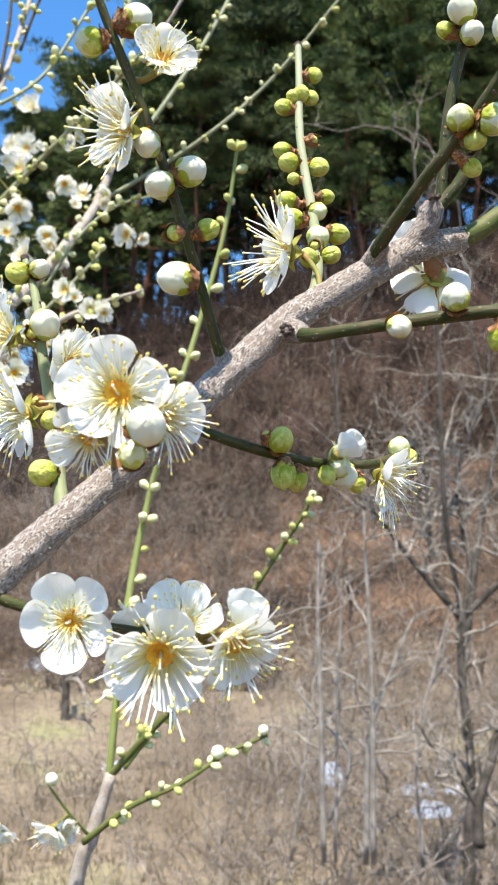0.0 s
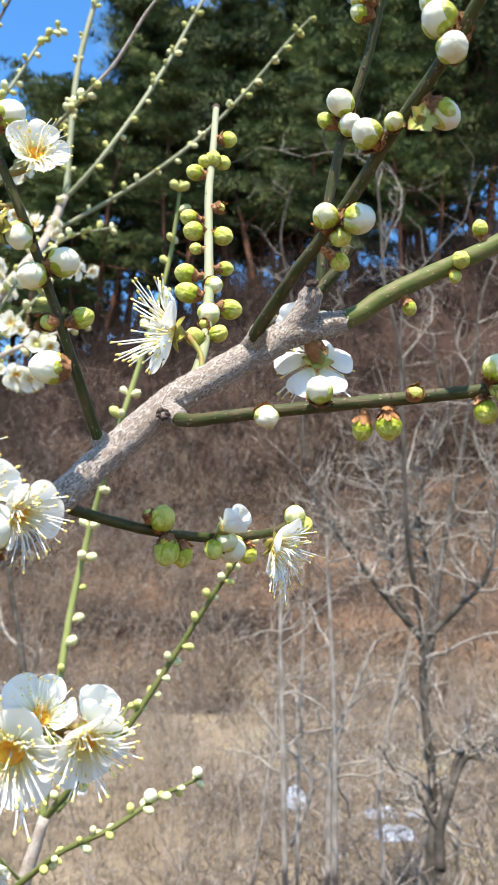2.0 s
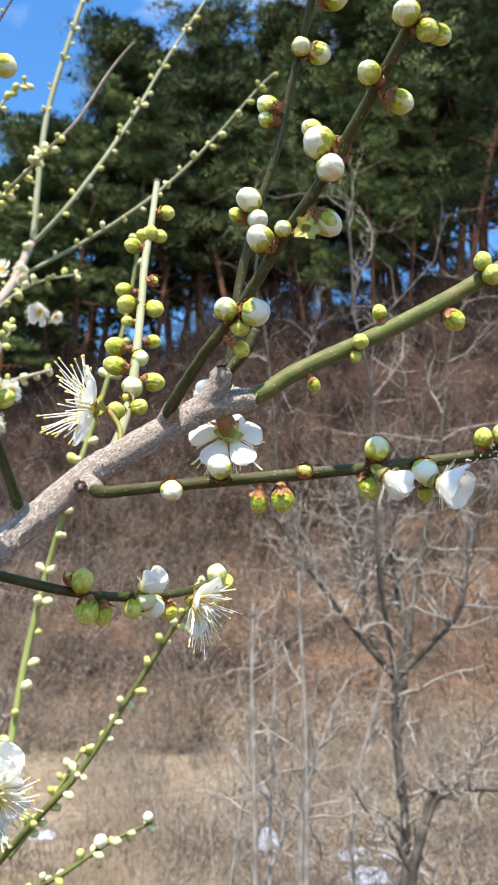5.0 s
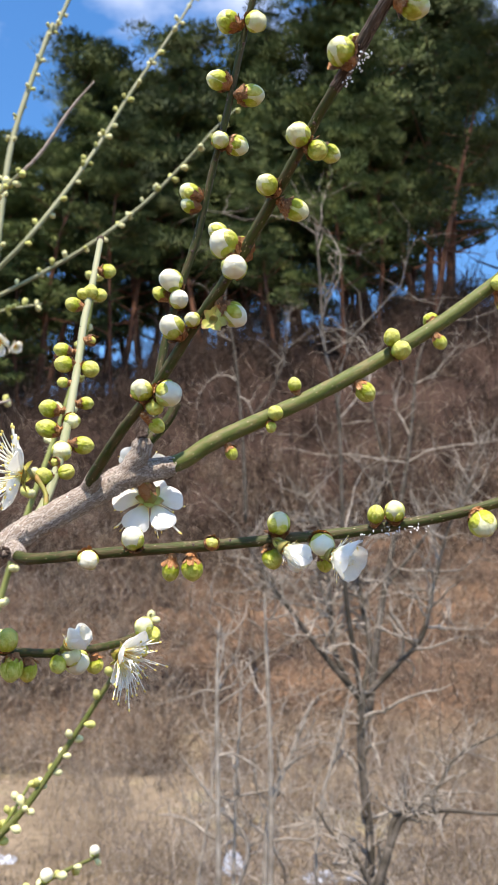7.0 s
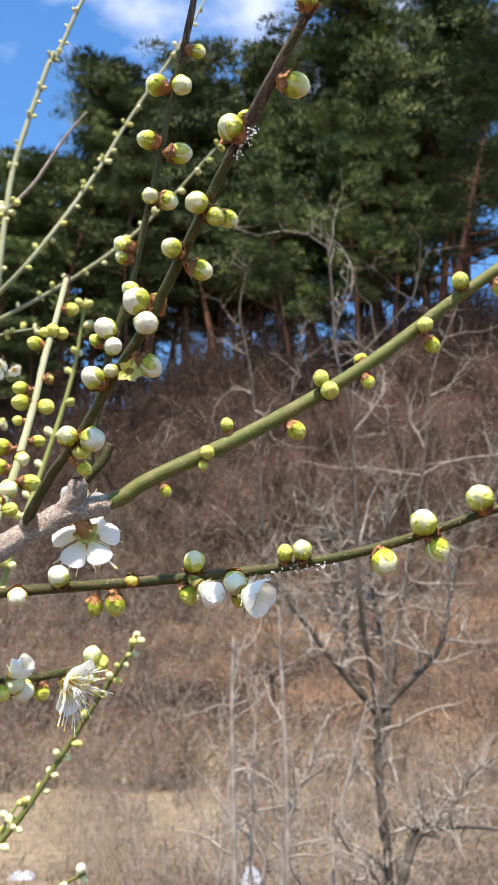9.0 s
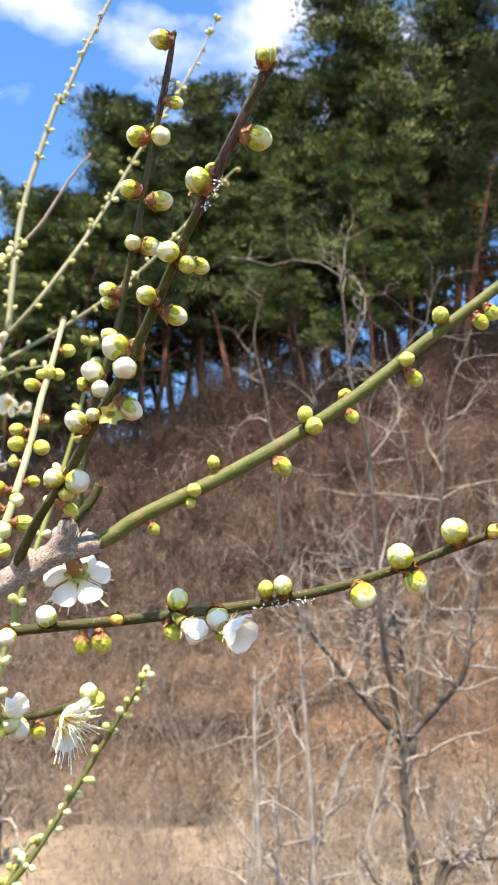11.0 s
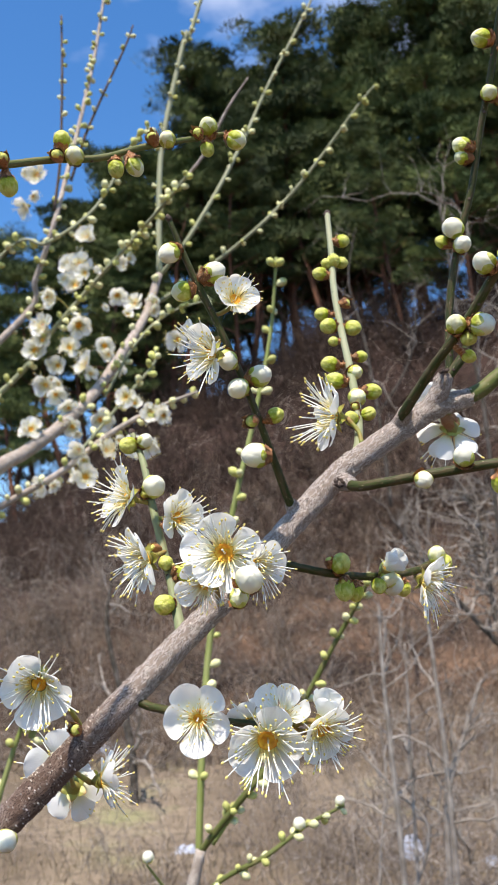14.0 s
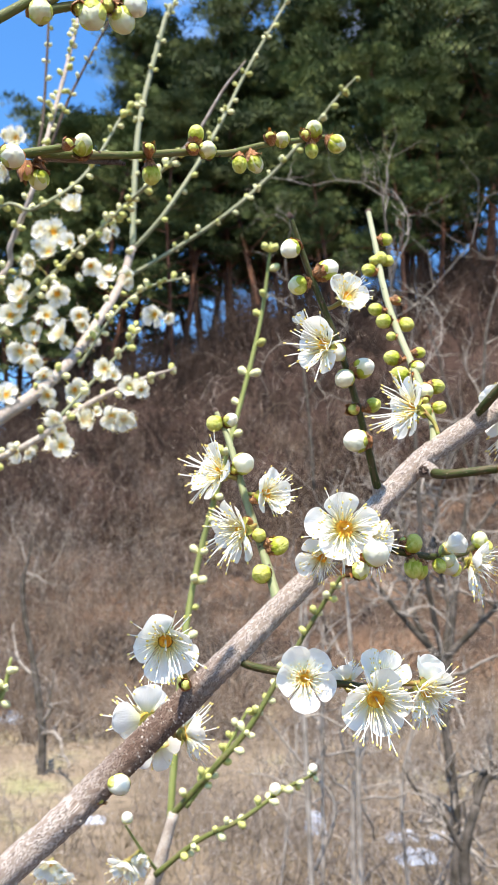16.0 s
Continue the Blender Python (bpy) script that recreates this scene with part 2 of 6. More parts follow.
for twig_bark in (GREEN, GREEN_DARK):
    dn, dl = twig_bark.node_tree.nodes, twig_bark.node_tree.links
    d_at, d_vor, d_ramp, d_mix = (dn.new("ShaderNode" + k) for k in ("Attribute", "TexVoronoi", "ValToRGB", "MixRGB"))
    d_at.attribute_name, d_vor.inputs["Scale"].default_value = "flow", 420
    d_ramp.color_ramp.elements[0].position, d_ramp.color_ramp.elements[1].position = 0.1, 0.17
    d_ramp.color_ramp.elements[0].color, d_ramp.color_ramp.elements[1].color = (1, 1, 1, 1), (0, 0, 0, 1)
    d_mix.inputs["Color2"].default_value = (0.36, 0.3, 0.17, 1)
    d_to = dn["Principled BSDF"].inputs["Base Color"]
    dl.new(d_at.outputs["Vector"], d_vor.inputs["Vector"])
    dl.new(d_vor.outputs["Distance"], d_ramp.inputs["Fac"])
    dl.new(d_ramp.outputs["Color"], d_mix.inputs["Fac"])
    dl.new(d_to.links[0].from_socket, d_mix.inputs["Color1"])
    dl.new(d_mix.outputs["Color"], d_to)
FLUFF = surface("white_fluff", (0.8, 0.8, 0.8), (0.9, 0.9, 0.9), 900, 0.9, 0.3)
DARKBARK = surface("dark_knot_bark", (0.05, 0.03, 0.022), (0.14, 0.09, 0.065), 700, 0.9, 0.8, (0.3, 0.24, 0.2), dist=0.0008)
LENTICEL = surface("pale_lenticels", (0.4, 0.33, 0.26), (0.64, 0.57, 0.48), 600, 0.9, 0.4, islands=True)
PETAL = thin("white_petal", (0.95, 0.94, 0.88), (0.97, 0.96, 0.86), 0.4, 0.02, claw=(0.8, 0.84, 0.5))
PETAL_BUD = mottled("closed_white_petal", (0.94, 0.91, 0.74), (0.84, 0.83, 0.5), (0.92, 0.9, 0.55), 2.0, 0.002, -0.2)
PETAL_GREENISH = mottled("greenish_closed_petal", (0.92, 0.9, 0.6), (0.74, 0.76, 0.25), (0.84, 0.85, 0.3), 2.4, 0.002, -0.15)
SEPAL = mottled("green_sepal", (0.43, 0.47, 0.045), (0.72, 0.7, 0.24), (0.62, 0.64, 0.08), 3.2, 0.006, 0.14)
SEPAL_PALE = mottled("pale_green_sepal", (0.45, 0.5, 0.035), (0.78, 0.76, 0.2), (0.68, 0.72, 0.06), 3.2, 0.006, 0.16)
SCALE = surface("brown_bud_scale", (0.17, 0.055, 0.016), (0.36, 0.14, 0.036), 900, 0.45, 0.6, (0.6, 0.4, 0.22), fine=2.4, dist=0.0004, islands=True)
STAR_SEPAL = thin("withered_sepal", (0.42, 0.2, 0.06), (0.5, 0.38, 0.1), 0.25, 0.2, claw=(0.5, 0.52, 0.1), reach=(0.95, 0.55))
OPEN_SEPAL = thin("yellow_green_open_sepal", (0.62, 0.58, 0.12), (0.62, 0.56, 0.1), 0.25, 0.3)
CALYX = surface("calyx", (0.24, 0.27, 0.06), (0.28, 0.17, 0.05), 260, 0.55, 0.2, dist=0.0003)
FILAMENT = thin("stamen_filament", (0.95, 0.95, 0.88), (0.95, 0.95, 0.86), 0.3, 0.0, claw=(0.9, 0.72, 0.16), reach=(0.62, 0.26))
ANTHER = surface("pale_yellow_anther", (0.8, 0.62, 0.11), (0.92, 0.8, 0.3), 1500, 0.8, 0.3)
THROAT = surface("yellow_flower_throat", (0.92, 0.56, 0.05), (0.74, 0.3, 0.03), 6, 0.5, 0.2)


# ---- mesh helpers ----
def place(name, me, material, parent, label="", m=None, smooth=True):
    if not me.materials:
        me.materials.append(material)
        if smooth:
            me.polygons.foreach_set("use_smooth", [True] * len(me.polygons))
    ob = new(name, me)
    if parent:
        ob.parent = parent
    if m is not None:
        ob.matrix_basis = m
    if label:
        tagged(ob, label)
    return ob


def spline(points, steps):
    """A smooth line through points of (x, y, z, r)."""
    p = [Vector(q) for q in points]
    q = [2 * p[0] - p[1], *p, 2 * p[-1] - p[-2]]
    line = []
    for a, b, c, d in zip(q, q[1:], q[2:], q[3:]):
        for k in range(steps):
            u = k / steps
            line.append(0.5 * (2 * b + (c - a) * u + (2 * a - 5 * b + 4 * c - d) * u * u + (3 * b - a - 3 * c + d) * u ** 3))
    return line + [p[-1]]


def tube_data(line, sides, rough=0.0, grain=100.0, cap=True):
    """Vertices, faces of a tube along a line of (x, y, z, r), its radius uneven by rough."""
    verts, faces = [], []
    ref = Vector((0.31, 0.77, 0.56))
    for i, p in enumerate(line):
        a, b = line[max(0, i - 1)].to_3d(), line[min(len(line) - 1, i + 1)].to_3d()
        t = (b - a).normalized()
        u = (ref - t * ref.dot(t)).normalized()
        v = t.cross(u)
        ref = u
        c, r = p.to_3d(), p[3]
        for k in range(sides):
            w = 2 * math.pi * k / sides
            d = u * math.cos(w) + v * math.sin(w)
            q = c + d * r
            if rough:
                q += d * r * rough * (noise.noise(q * grain) + 0.6 * noise.noise(q * grain * 2.7))
            verts.append(q)
    for i in range(len(line) - 1):
        for k in range(sides):
            a, b = i * sides + k, i * sides + (k + 1) % sides
            faces.append((a, b, b + sides, a + sides))
    if cap:
        n = len(verts)
        faces.append(tuple(range(sides))[::-1])
        faces.append(tuple(range(n - sides, n)))
    return verts, faces


def tube_mesh(name, line, sides, rough=0.0, grain=100.0):
    """A tube's mesh with an attribute "flow": the way round it and along it, in metres."""
    v, f = tube_data(line, sides, rough, grain)
    me = mesh_of(name, v, f)
    flow, gone = me.attributes.new("flow", "FLOAT_VECTOR", "POINT"), 0.0
    for i, p in enumerate(line):
        gone += (p - line[i - 1]).to_3d().length if i else 0
        for k in range(sides):
            w = 2 * math.pi * k / sides
            flow.data[i * sides + k].vector = (math.cos(w) * 0.005, math.sin(w) * 0.005, gone)
    return me


def mesh_of(name, verts, faces):
    me = bpy.data.meshes.new(name)
    me.from_pydata(verts, [], faces)
    me.update()
    return me


def joined(name, pieces):
    """One mesh out of several (vertices, faces)."""
    verts, faces = [], []
    for v, f in pieces:
        n = len(verts)
        verts += v
        faces += [tuple(i + n for i in q) for q in f]
    return mesh_of(name, verts, faces)


def frame_along(d, up=Vector((0.1, 0.2, 1))):
    """A turn whose z axis is d."""
    return Vector(d).to_track_quat("Z", "Y").to_matrix().to_4x4()


def revolve(profile, sides, wobble=None):
    """Vertices, faces of a turned form; profile of (radius, height); wobble(angle, height) scales the radius."""
    verts, faces = [], []
    for r, h in profile:
        for k in range(sides):
            w = 2 * math.pi * k / sides
            q = r * (wobble(w, h) if wobble else 1)
            verts.append(Vector((q * math.cos(w), q * math.sin(w), h)))
    for i in range(len(profile) - 1):
        for k in range(sides):
            a, b = i * sides + k, i * sides + (k + 1) % sides
            faces.append((a, b, b + sides, a + sides))
    return verts, faces


def uv_sheet(name, grid):
    """A sheet from a grid of points, with a UV map along it."""
    rows, cols = len(grid), len(grid[0])
    verts = [p for row in grid for p in row]
    faces = [(i * cols + j, i * cols + j + 1, (i + 1) * cols + j + 1, (i + 1) * cols + j) for i in range(rows - 1) for j in range(cols - 1)]
    me = mesh_of(name, verts, faces)
    uv = me.uv_layers.new(name="UVMap")
    for loop in me.loops:
        i, j = divmod(loop.vertex_index, cols)
        uv.data[loop.index].uv = (j / (cols - 1), i / (rows - 1))
    return me


# ---- the plum tree in front ----
plum = tagged(new("plum_tree"), "flowering plum tree with white blossoms, round buds and green twigs", "tree")
back = tagged(new("plum_tree"), "flowering plum tree with thin pale shoots and many tiny buds", "tree")
SHOOTS = {}
rng = random.Random(7)


SCAR = mesh_of("leaf_scar", *tube_data([Vector((0, 0, z, r)) for z, r in ((-0.0004, 0.0007), (0.0001, 0.0006), (0.0004, 0.0003))], 7))


def bough(name, mat, points):
    if mat is GREEN:
        points = [(*p[:3], p[3] * 0.9) for p in points]
    line = spline(points, 18)
    sides = 26 if points[1][3] > 0.0034 else 20
    ob = place(name, tube_mesh(name, line, sides, 0.11 if mat is BARK else 0.05, 380), mat, plum)
    if name == "branch":
        bits = []
        for _ in range(2600):
            p = line[rng.randrange(20, len(line))]
            i = line.index(p)
            t = (line[min(i + 1, len(line) - 1)] - line[i - 1]).to_3d().normalized()
            d = Vector([rng.gauss(0, 1) for _ in range(3)])
            d = (d - t * d.dot(t)).normalized()
            c = p.to_3d() + d * p[3] * 1.01 + t * rng.uniform(-0.002, 0.002)
            s = 0.00012 + 0.00036 * rng.random() ** 2
            w = t.cross(d)
            ring = [c + (t * math.cos(a) * s * 0.85 + w * math.sin(a) * s * 1.7) for a in (0, 1.26, 2.51, 3.77, 5.03)]
            top = [q + d * s * 0.6 - (q - c) * 0.45 for q in ring]
            low = [q - d * s for q in ring]
            n = 5
            bits.append((low + top, [(k, (k + 1) % n, n + (k + 1) % n, n + k) for k in range(n)] + [tuple(range(n, 2 * n))]))
        tagged(place("bark_specks", joined("bark_specks", bits), LENTICEL, ob, "raised pale corky specks"), kind="stuff")
    return ob


def twig(name, mat, points):
    slim = {"side_twig": 0.86, "pale_twig": 0.82, "flower_spur": 0.95, "scarred_tip": 1.12}.get(name, 0.9)
    line = spline([(*p[:3], p[3] * slim) for p in points], 10)
    ob = place(name, tube_mesh(name, line, 14, 0.07, 420), mat, plum)
    if name in ("side_twig", "pale_twig", "upright_twig", "scarred_tip"):
        e, f = line[-1], (line[-1] - line[-3]).to_3d().normalized()
        k = e[3] * 1.25
        place("end_bud", mesh_of("end_bud", *revolve([(0.75, -0.6), (1.0, -0.2), (1.15, 0.4), (0.9, 1.1), (0.35, 1.8), (0.0, 2.0)], 8, lambda w, h: 1 + 0.14 * math.sin(3 * w + 2 * h))), DARKBARK, ob, "small dark end bud", Matrix.Translation(e.to_3d()) @ frame_along(f) @ Matrix.Diagonal((k, k, k, 1)))
    # small raised leaf scars along the twig
    for p in line[3::5]:
        i = line.index(p)
        t = (line[min(i + 1, len(line) - 1)] - line[i - 1]).to_3d().normalized()
        d = Vector([rng.gauss(0, 1) for _ in range(3)])
        d = (d - t * d.dot(t)).normalized()
        place("leaf_scar", SCAR, DARKBARK, ob, "", Matrix.Translation(p.to_3d() + d * p[3] * 0.85) @ frame_along(d))
    return ob


def fluff(start, end, width):
    """White cottony flakes stuck along a twig."""
    r, a, b, bits = random.Random(str(start)), Vector(start), Vector(end), []
    for _ in range(34):
        c = a.lerp(b, r.random()) + Vector([r.gauss(0, width) for _ in range(3)])
        s = r.uniform(0.00012, 0.00042)
        d = Vector([r.gauss(0, 1) for _ in range(3)]).normalized()
        bits.append(tube_data([Vector((*(c + d * s * k), s * w * r.uniform(0.5, 1.0))) for k, w in ((-1.2, 0.3), (0, 0.9), (0.8, 0.7), (1.5, 0.2))], 5))
    return tagged(place("white_fluff", joined("white_fluff", bits), FLUFF, plum, "white cottony flakes"), kind="stuff")


def knot(at, towards, size):
    """A dark scarred knot in the bark."""
    r, bits = random.Random(str(at)), []
    for k in range(7):
        a = 6.28 * k / 7
        c = Vector((math.cos(a) * 0.6, math.sin(a) * 0.6, r.uniform(-0.1, 0.3)))
        bits.append(revolve([(0.0, -0.4), (0.3, -0.25), (0.42, 0.0), (0.3, 0.3), (0.0, 0.42)], 8, lambda w, h: 1 + 0.3 * math.sin(3 * w + k)))
        bits[-1] = ([q * r.uniform(0.7, 1.0) + c for q in bits[-1][0]], bits[-1][1])
    m = Matrix.Translation(at) @ frame_along(towards) @ Matrix.Diagonal((size, size, size, 1))
    return place("knot", joined("knot", bits), DARKBARK, plum, "dark scarred knot", m)


def back_bough(name, mat, points):
    line = spline(points, 8)
    place(name, tube_mesh(name, line, 10, 0.08, 200), mat, back)
    return line


# bud forms, one long along z from its base at 0
def ball(h, twist=0.0):
    """Radius of the bud's round form at height h of 1."""
    return 0.47 * max(0.0, 1 - (abs(h - 0.47) / 0.53) ** 2.3) ** 0.55 * (1.06 - 0.14 * h)


def shell(name, low, high, half, out, twist, lift=0.0, flat=0.5, cols=7, rows=9, notch=0.0):
    """A shell that hugs the bud from height low to high, half radians to either side, out from its surface; lift opens its tip."""
    grid = []
    for i in range(rows):
        u = i / (rows - 1)
        h = low + (high - low) * u
        wd = half * (max(0.0, math.sin(math.pi * (0.2 + 0.8 * u) * 0.99)) ** flat)
        row = []
        for j in range(cols):
            k = 2 * j / (cols - 1) - 1
            w = wd * k + twist * u
            edge = out * (1 - 0.8 * k ** 4) * (1 - 0.8 * u ** 6)
            r = max(0.02, ball(min(h, 0.985))) + edge + lift * u * u + 0.006 * math.sin(5 * k + 4 * u)
            row.append(Vector((r * math.cos(w), r * math.sin(w), h + notch * k * k * u)))
        grid.append(row)
    me = uv_sheet(name, grid)
    return me


def grid_data(me):
    return [v.co.copy() for v in me.vertices], [tuple(p.vertices) for p in me.polygons]


def bulb_mesh(petals, twist):
    """The closed petals of a bud: overlapping shells round a core, their edges proud of the next petal."""
    pieces = [revolve([(ball(h) * 0.97, h) for h in (0.0, 0.04, 0.12, 0.25, 0.4, 0.55, 0.7, 0.82, 0.91, 0.97, 1.0)], 16)]
    for k in range(petals):
        half = 1.05 + 0.12 * (k % 2)
        grid = []
        for i in range(11):
            u = i / 10
            h = 0.04 + 0.955 * u
            wd = half * max(0.0, math.sin(math.pi * (0.16 + 0.8 * u))) ** 0.45
            row = []
            for j in range(11):
                v = 2 * j / 10 - 1
                w = wd * v + twist * u + 0.1 * math.sin(6 * u + 2 * k) * v * v
                # each petal lies over its neighbour on one side and under it on the other
                out = 0.008 + 0.024 * (0.5 + 0.5 * v) + 0.006 * math.sin(3 * v + 4 * u + k)
                r = max(0.015, ball(min(h, 0.985))) * (1 + 0.04 * math.cos(3 * v)) + out * (1 - 0.7 * u ** 5)
                row.append(Vector((r * math.cos(w), r * math.sin(w), h + 0.008 * v * v * u)))
            grid.append(row)
        v, f = grid_data(uv_sheet("petal", grid))
        turn = Matrix.Rotation(2 * math.pi * k / petals + 0.25 * k, 3, "Z")
        pieces.append(([turn @ p for p in v], f))
    me = joined("bud_petals", pieces)
    me.uv_layers.new(name="UVMap")
    for loop in me.loops:
        p = me.vertices[loop.vertex_index].co
        me.uv_layers[0].data[loop.index].uv = (math.atan2(p.y, p.x) / 6.28 * 3, p.z)
    return me


def scales_mesh(seed, height=0.3, hug=True):
    """Ragged papery scales in two rings round the foot of a bud."""
    r = random.Random(seed)
    pieces = []
    for s in range(13):
        w0, wd = 2 * math.pi * s / 6.5 + r.uniform(-0.35, 0.35), r.uniform(0.34, 0.62)
        h1, out = height * r.uniform(0.4, 1.15), r.uniform(-0.02, 0.11) + 0.12 * (r.random() < 0.15)
        grid = []
        for u in (0, 0.3, 0.6, 0.85, 1):
            rad, half = 0.15 + 0.23 * u ** 0.6 + out * u * u + 0.03 * (s % 2), wd * (1 - 0.6 * u ** 3)
            if hug:
                rad = max(rad, ball(max(0.0, -0.2 + (h1 + 0.2) * u)) + 0.045 + 0.35 * out * u * u)
            grid.append([Vector((rad * math.cos(w0 + half * k), rad * math.sin(w0 + half * k), -0.2 + (h1 + 0.2) * u + r.uniform(-0.06, 0.06) * (u > 0.5))) * r.uniform(0.93, 1.07) for k in (-1, -0.3, 0.4, 1)])
        v = [p for row in grid for p in row]
        pieces.append((v, [(i * 4 + j, i * 4 + j + 1, i * 4 + j + 5, i * 4 + j + 4) for i in range(4) for j in range(3)]))
    pieces.append(revolve([(0.0, -0.25), (0.14, -0.22), (0.17, -0.08), (0.22, 0.06), (0.0, 0.1)], 9))
    return joined("scale_cuff", pieces)


BULB = {}
for key, mat, petals, twist in (("w", PETAL_BUD, 4, 0.5), ("m", PETAL_GREENISH, 4, 0.4), ("g", SEPAL_PALE, 3, 0.2)):
    me = bulb_mesh(petals, twist)
    me.materials.append(mat)
    me.polygons.foreach_set("use_smooth", [True] * len(me.polygons))
    BULB[key] = me
BUD_SEPALS = {"w": [shell("sepal", 0.03, h, 0.66, 0.06, 0.1, 0.02) for h in (0.55, 0.74, 0.4)],
              "m": [shell("sepal", 0.03, h, 0.7, 0.058, 0.15, 0.02) for h in (0.78, 0.64, 0.88)],
              "p": [shell("sepal", 0.03, h, 0.6, 0.055, 0.1, 0.02) for h in (0.28, 0.4, 0.22)],
              "g": [shell("sepal", 0.03, h, 0.72, 0.055, 0.1, 0.0) for h in (0.93, 0.86, 0.97)]}
CUFFS = [scales_mesh(k, 0.07 + 0.06 * k) for k in range(4)]
DRY, CLOSED = scales_mesh(9, 0.3, False), scales_mesh(12, 0.85)


def bud(kind, centre, base, size):
    """A flower bud size mm wide whose middle is at centre, on a twig that passes base."""
    c, b, s = Vector(centre), Vector(base), size / 1050
    d = (c - b)
    d = d.normalized() if d.length > 1e-6 else Vector((0, 0, 1))
    d = (d + Vector((0, 0, 0.15))).normalized()
    length = s * (1.04 if kind != "g" else 1.08)
    turn = frame_along(d) @ pose(0, 0, 0, 0, 0, rng.uniform(0, 360))
    length *= rng.uniform(0.93, 1.06)
    m = Matrix.Translation(c - d * length * 0.5) @ turn @ pose(0, 0, 0, rng.uniform(-7, 7), rng.uniform(-7, 7), 0) @ Matrix.Diagonal((s * rng.uniform(0.93, 1.0), s * rng.uniform(0.97, 1.06), length, 1))
    if kind == "s":
        ob = place("flower_bud", BULB["g"], None, plum, "", m @ Matrix.Diagonal((0.9, 0.9, 0.85, 1)))
        place("scale_cuff", CLOSED, SCALE, ob, "dry brown bud scales", Matrix.Diagonal((1.12, 1.12, 1.2, 1)))
        return ob
    ob = place("flower_bud", BULB["w" if kind == "p" else kind], None, plum, "", m)
    for k in range(5):
        place("sepal", BUD_SEPALS[kind][(k + rng.randrange(2)) % 3], SEPAL_PALE if kind in "mg" else SEPAL, ob, "", pose(0, 0, 0, 0, 0, 72 * k + rng.uniform(-9, 9)))
    cs = min(1.12, 0.0072 / s) * rng.uniform(0.92, 1.08) * (0.9 if kind == "g" else 1.0)
    place("scale_cuff", CUFFS[rng.randrange(4)], SCALE, ob, "brown bud scales", Matrix.Diagonal((cs, cs, cs, 1)))
    # the short stalk down to the twig
    foot = c - d * length * 0.5
    q = min(s, 0.0056) * rng.uniform(0.7, 1.0) * (0.85 if kind == "g" else 1.0)
    place("node_scale", DRY, SCALE, plum, "", Matrix.Translation(b.lerp(foot, 0.45)) @ turn @ Matrix.Diagonal((q, q, q * 0.65, 1)))
    if (foot - b).length > 0.002:
        place("bud_stalk", mesh_of("bud_stalk", *tube_data([Vector((*b, 0.001)), Vector((*(b.lerp(foot, 0.6)), 0.0012)), Vector((*(foot + d * 0.0006), 0.0016))], 8)), SCALE, plum)
    return ob


# petals of unit length, flat along +x, rising in z, with the claw at 0
def petal_mesh(seed, cup, ruffle, wide):
    r = random.Random(seed)
    ph, grid = r.uniform(0, 6), []
    rows, cols = 13, 9
    for i in range(rows):
        u = 1 - (1 - i / (rows - 1)) ** 1.7
        if u < 0.62:
            half = 0.07 + (wide - 0.07) * math.sin(math.pi / 2 * (u / 0.62)) ** 1.3
        else:
            half = wide * math.sqrt(max(0.0, 1 - ((u - 0.62) / 0.385) ** 2.2))
        half = max(half, 0.04)
        row = []
        for j in range(cols):
            k = 2 * j / (cols - 1) - 1
            x = u - 0.03 * abs(k) ** 2 * u - 0.025 * u ** 8 * (1 - k * k)
            z = cup * (u * u * 0.45 + k * k * half * 0.9) + ruffle * (math.sin(5 * k + ph + 3 * u) * u * u * 0.5 + math.sin(9 * u + ph) * abs(k) * 0.3)
            row.append(Vector((x, k * half * (1.06 if u > 0.5 else 1.0), z)))
        grid.append(row)
    return uv_sheet("petal", grid)


PETALS = [petal_mesh(k, 0.22 + 0.06 * (k * 3 % 7), 0.05 + 0.014 * (k % 5), (0.5, 0.46, 0.53, 0.44, 0.49, 0.52, 0.46)[k]) for k in range(7)]


def stamens_data(seed, count, spread0, spread1, lean=0.0):
    r = random.Random(seed)
    threads, tips = [], []
    for k in range(count):
        w = 2 * math.pi * (k * 0.382 + r.uniform(-0.03, 0.03))
        a = radians(r.uniform(spread0, spread1))
        ln = r.choice((0.34, 0.46, 0.58, 0.7, 0.8, 0.9, 1.0)) * r.uniform(0.9, 1.1)
        d = Vector((math.cos(w) * math.sin(a), math.sin(w) * math.sin(a), math.cos(a)))
        p0 = Vector((math.cos(w), math.sin(w), 0)) * 0.2 + Vector((0, 0, 0.03))
        bend = Vector((r.uniform(-1, 1), r.uniform(-1, 1), 0.9)) * 0.09
        p1, p2 = p0 + d * ln * 0.5 + bend, p0 + d * ln + bend * 0.4 + Vector((lean * ln * ln, 0, 0))
        threads.append(tube_data([Vector((*p0, 0.019)), Vector((*p1, 0.016)), Vector((*p2, 0.012))], 5, cap=False))
        q = (p2 - p1).normalized()
        tips.append(tube_data([Vector((*(p2 - q * 0.04), 0.01)), Vector((*(p2 - q * 0.018), 0.024)), Vector((*(p2 + q * 0.018), 0.024)), Vector((*(p2 + q * 0.04), 0.01))], 6))
    return threads, tips


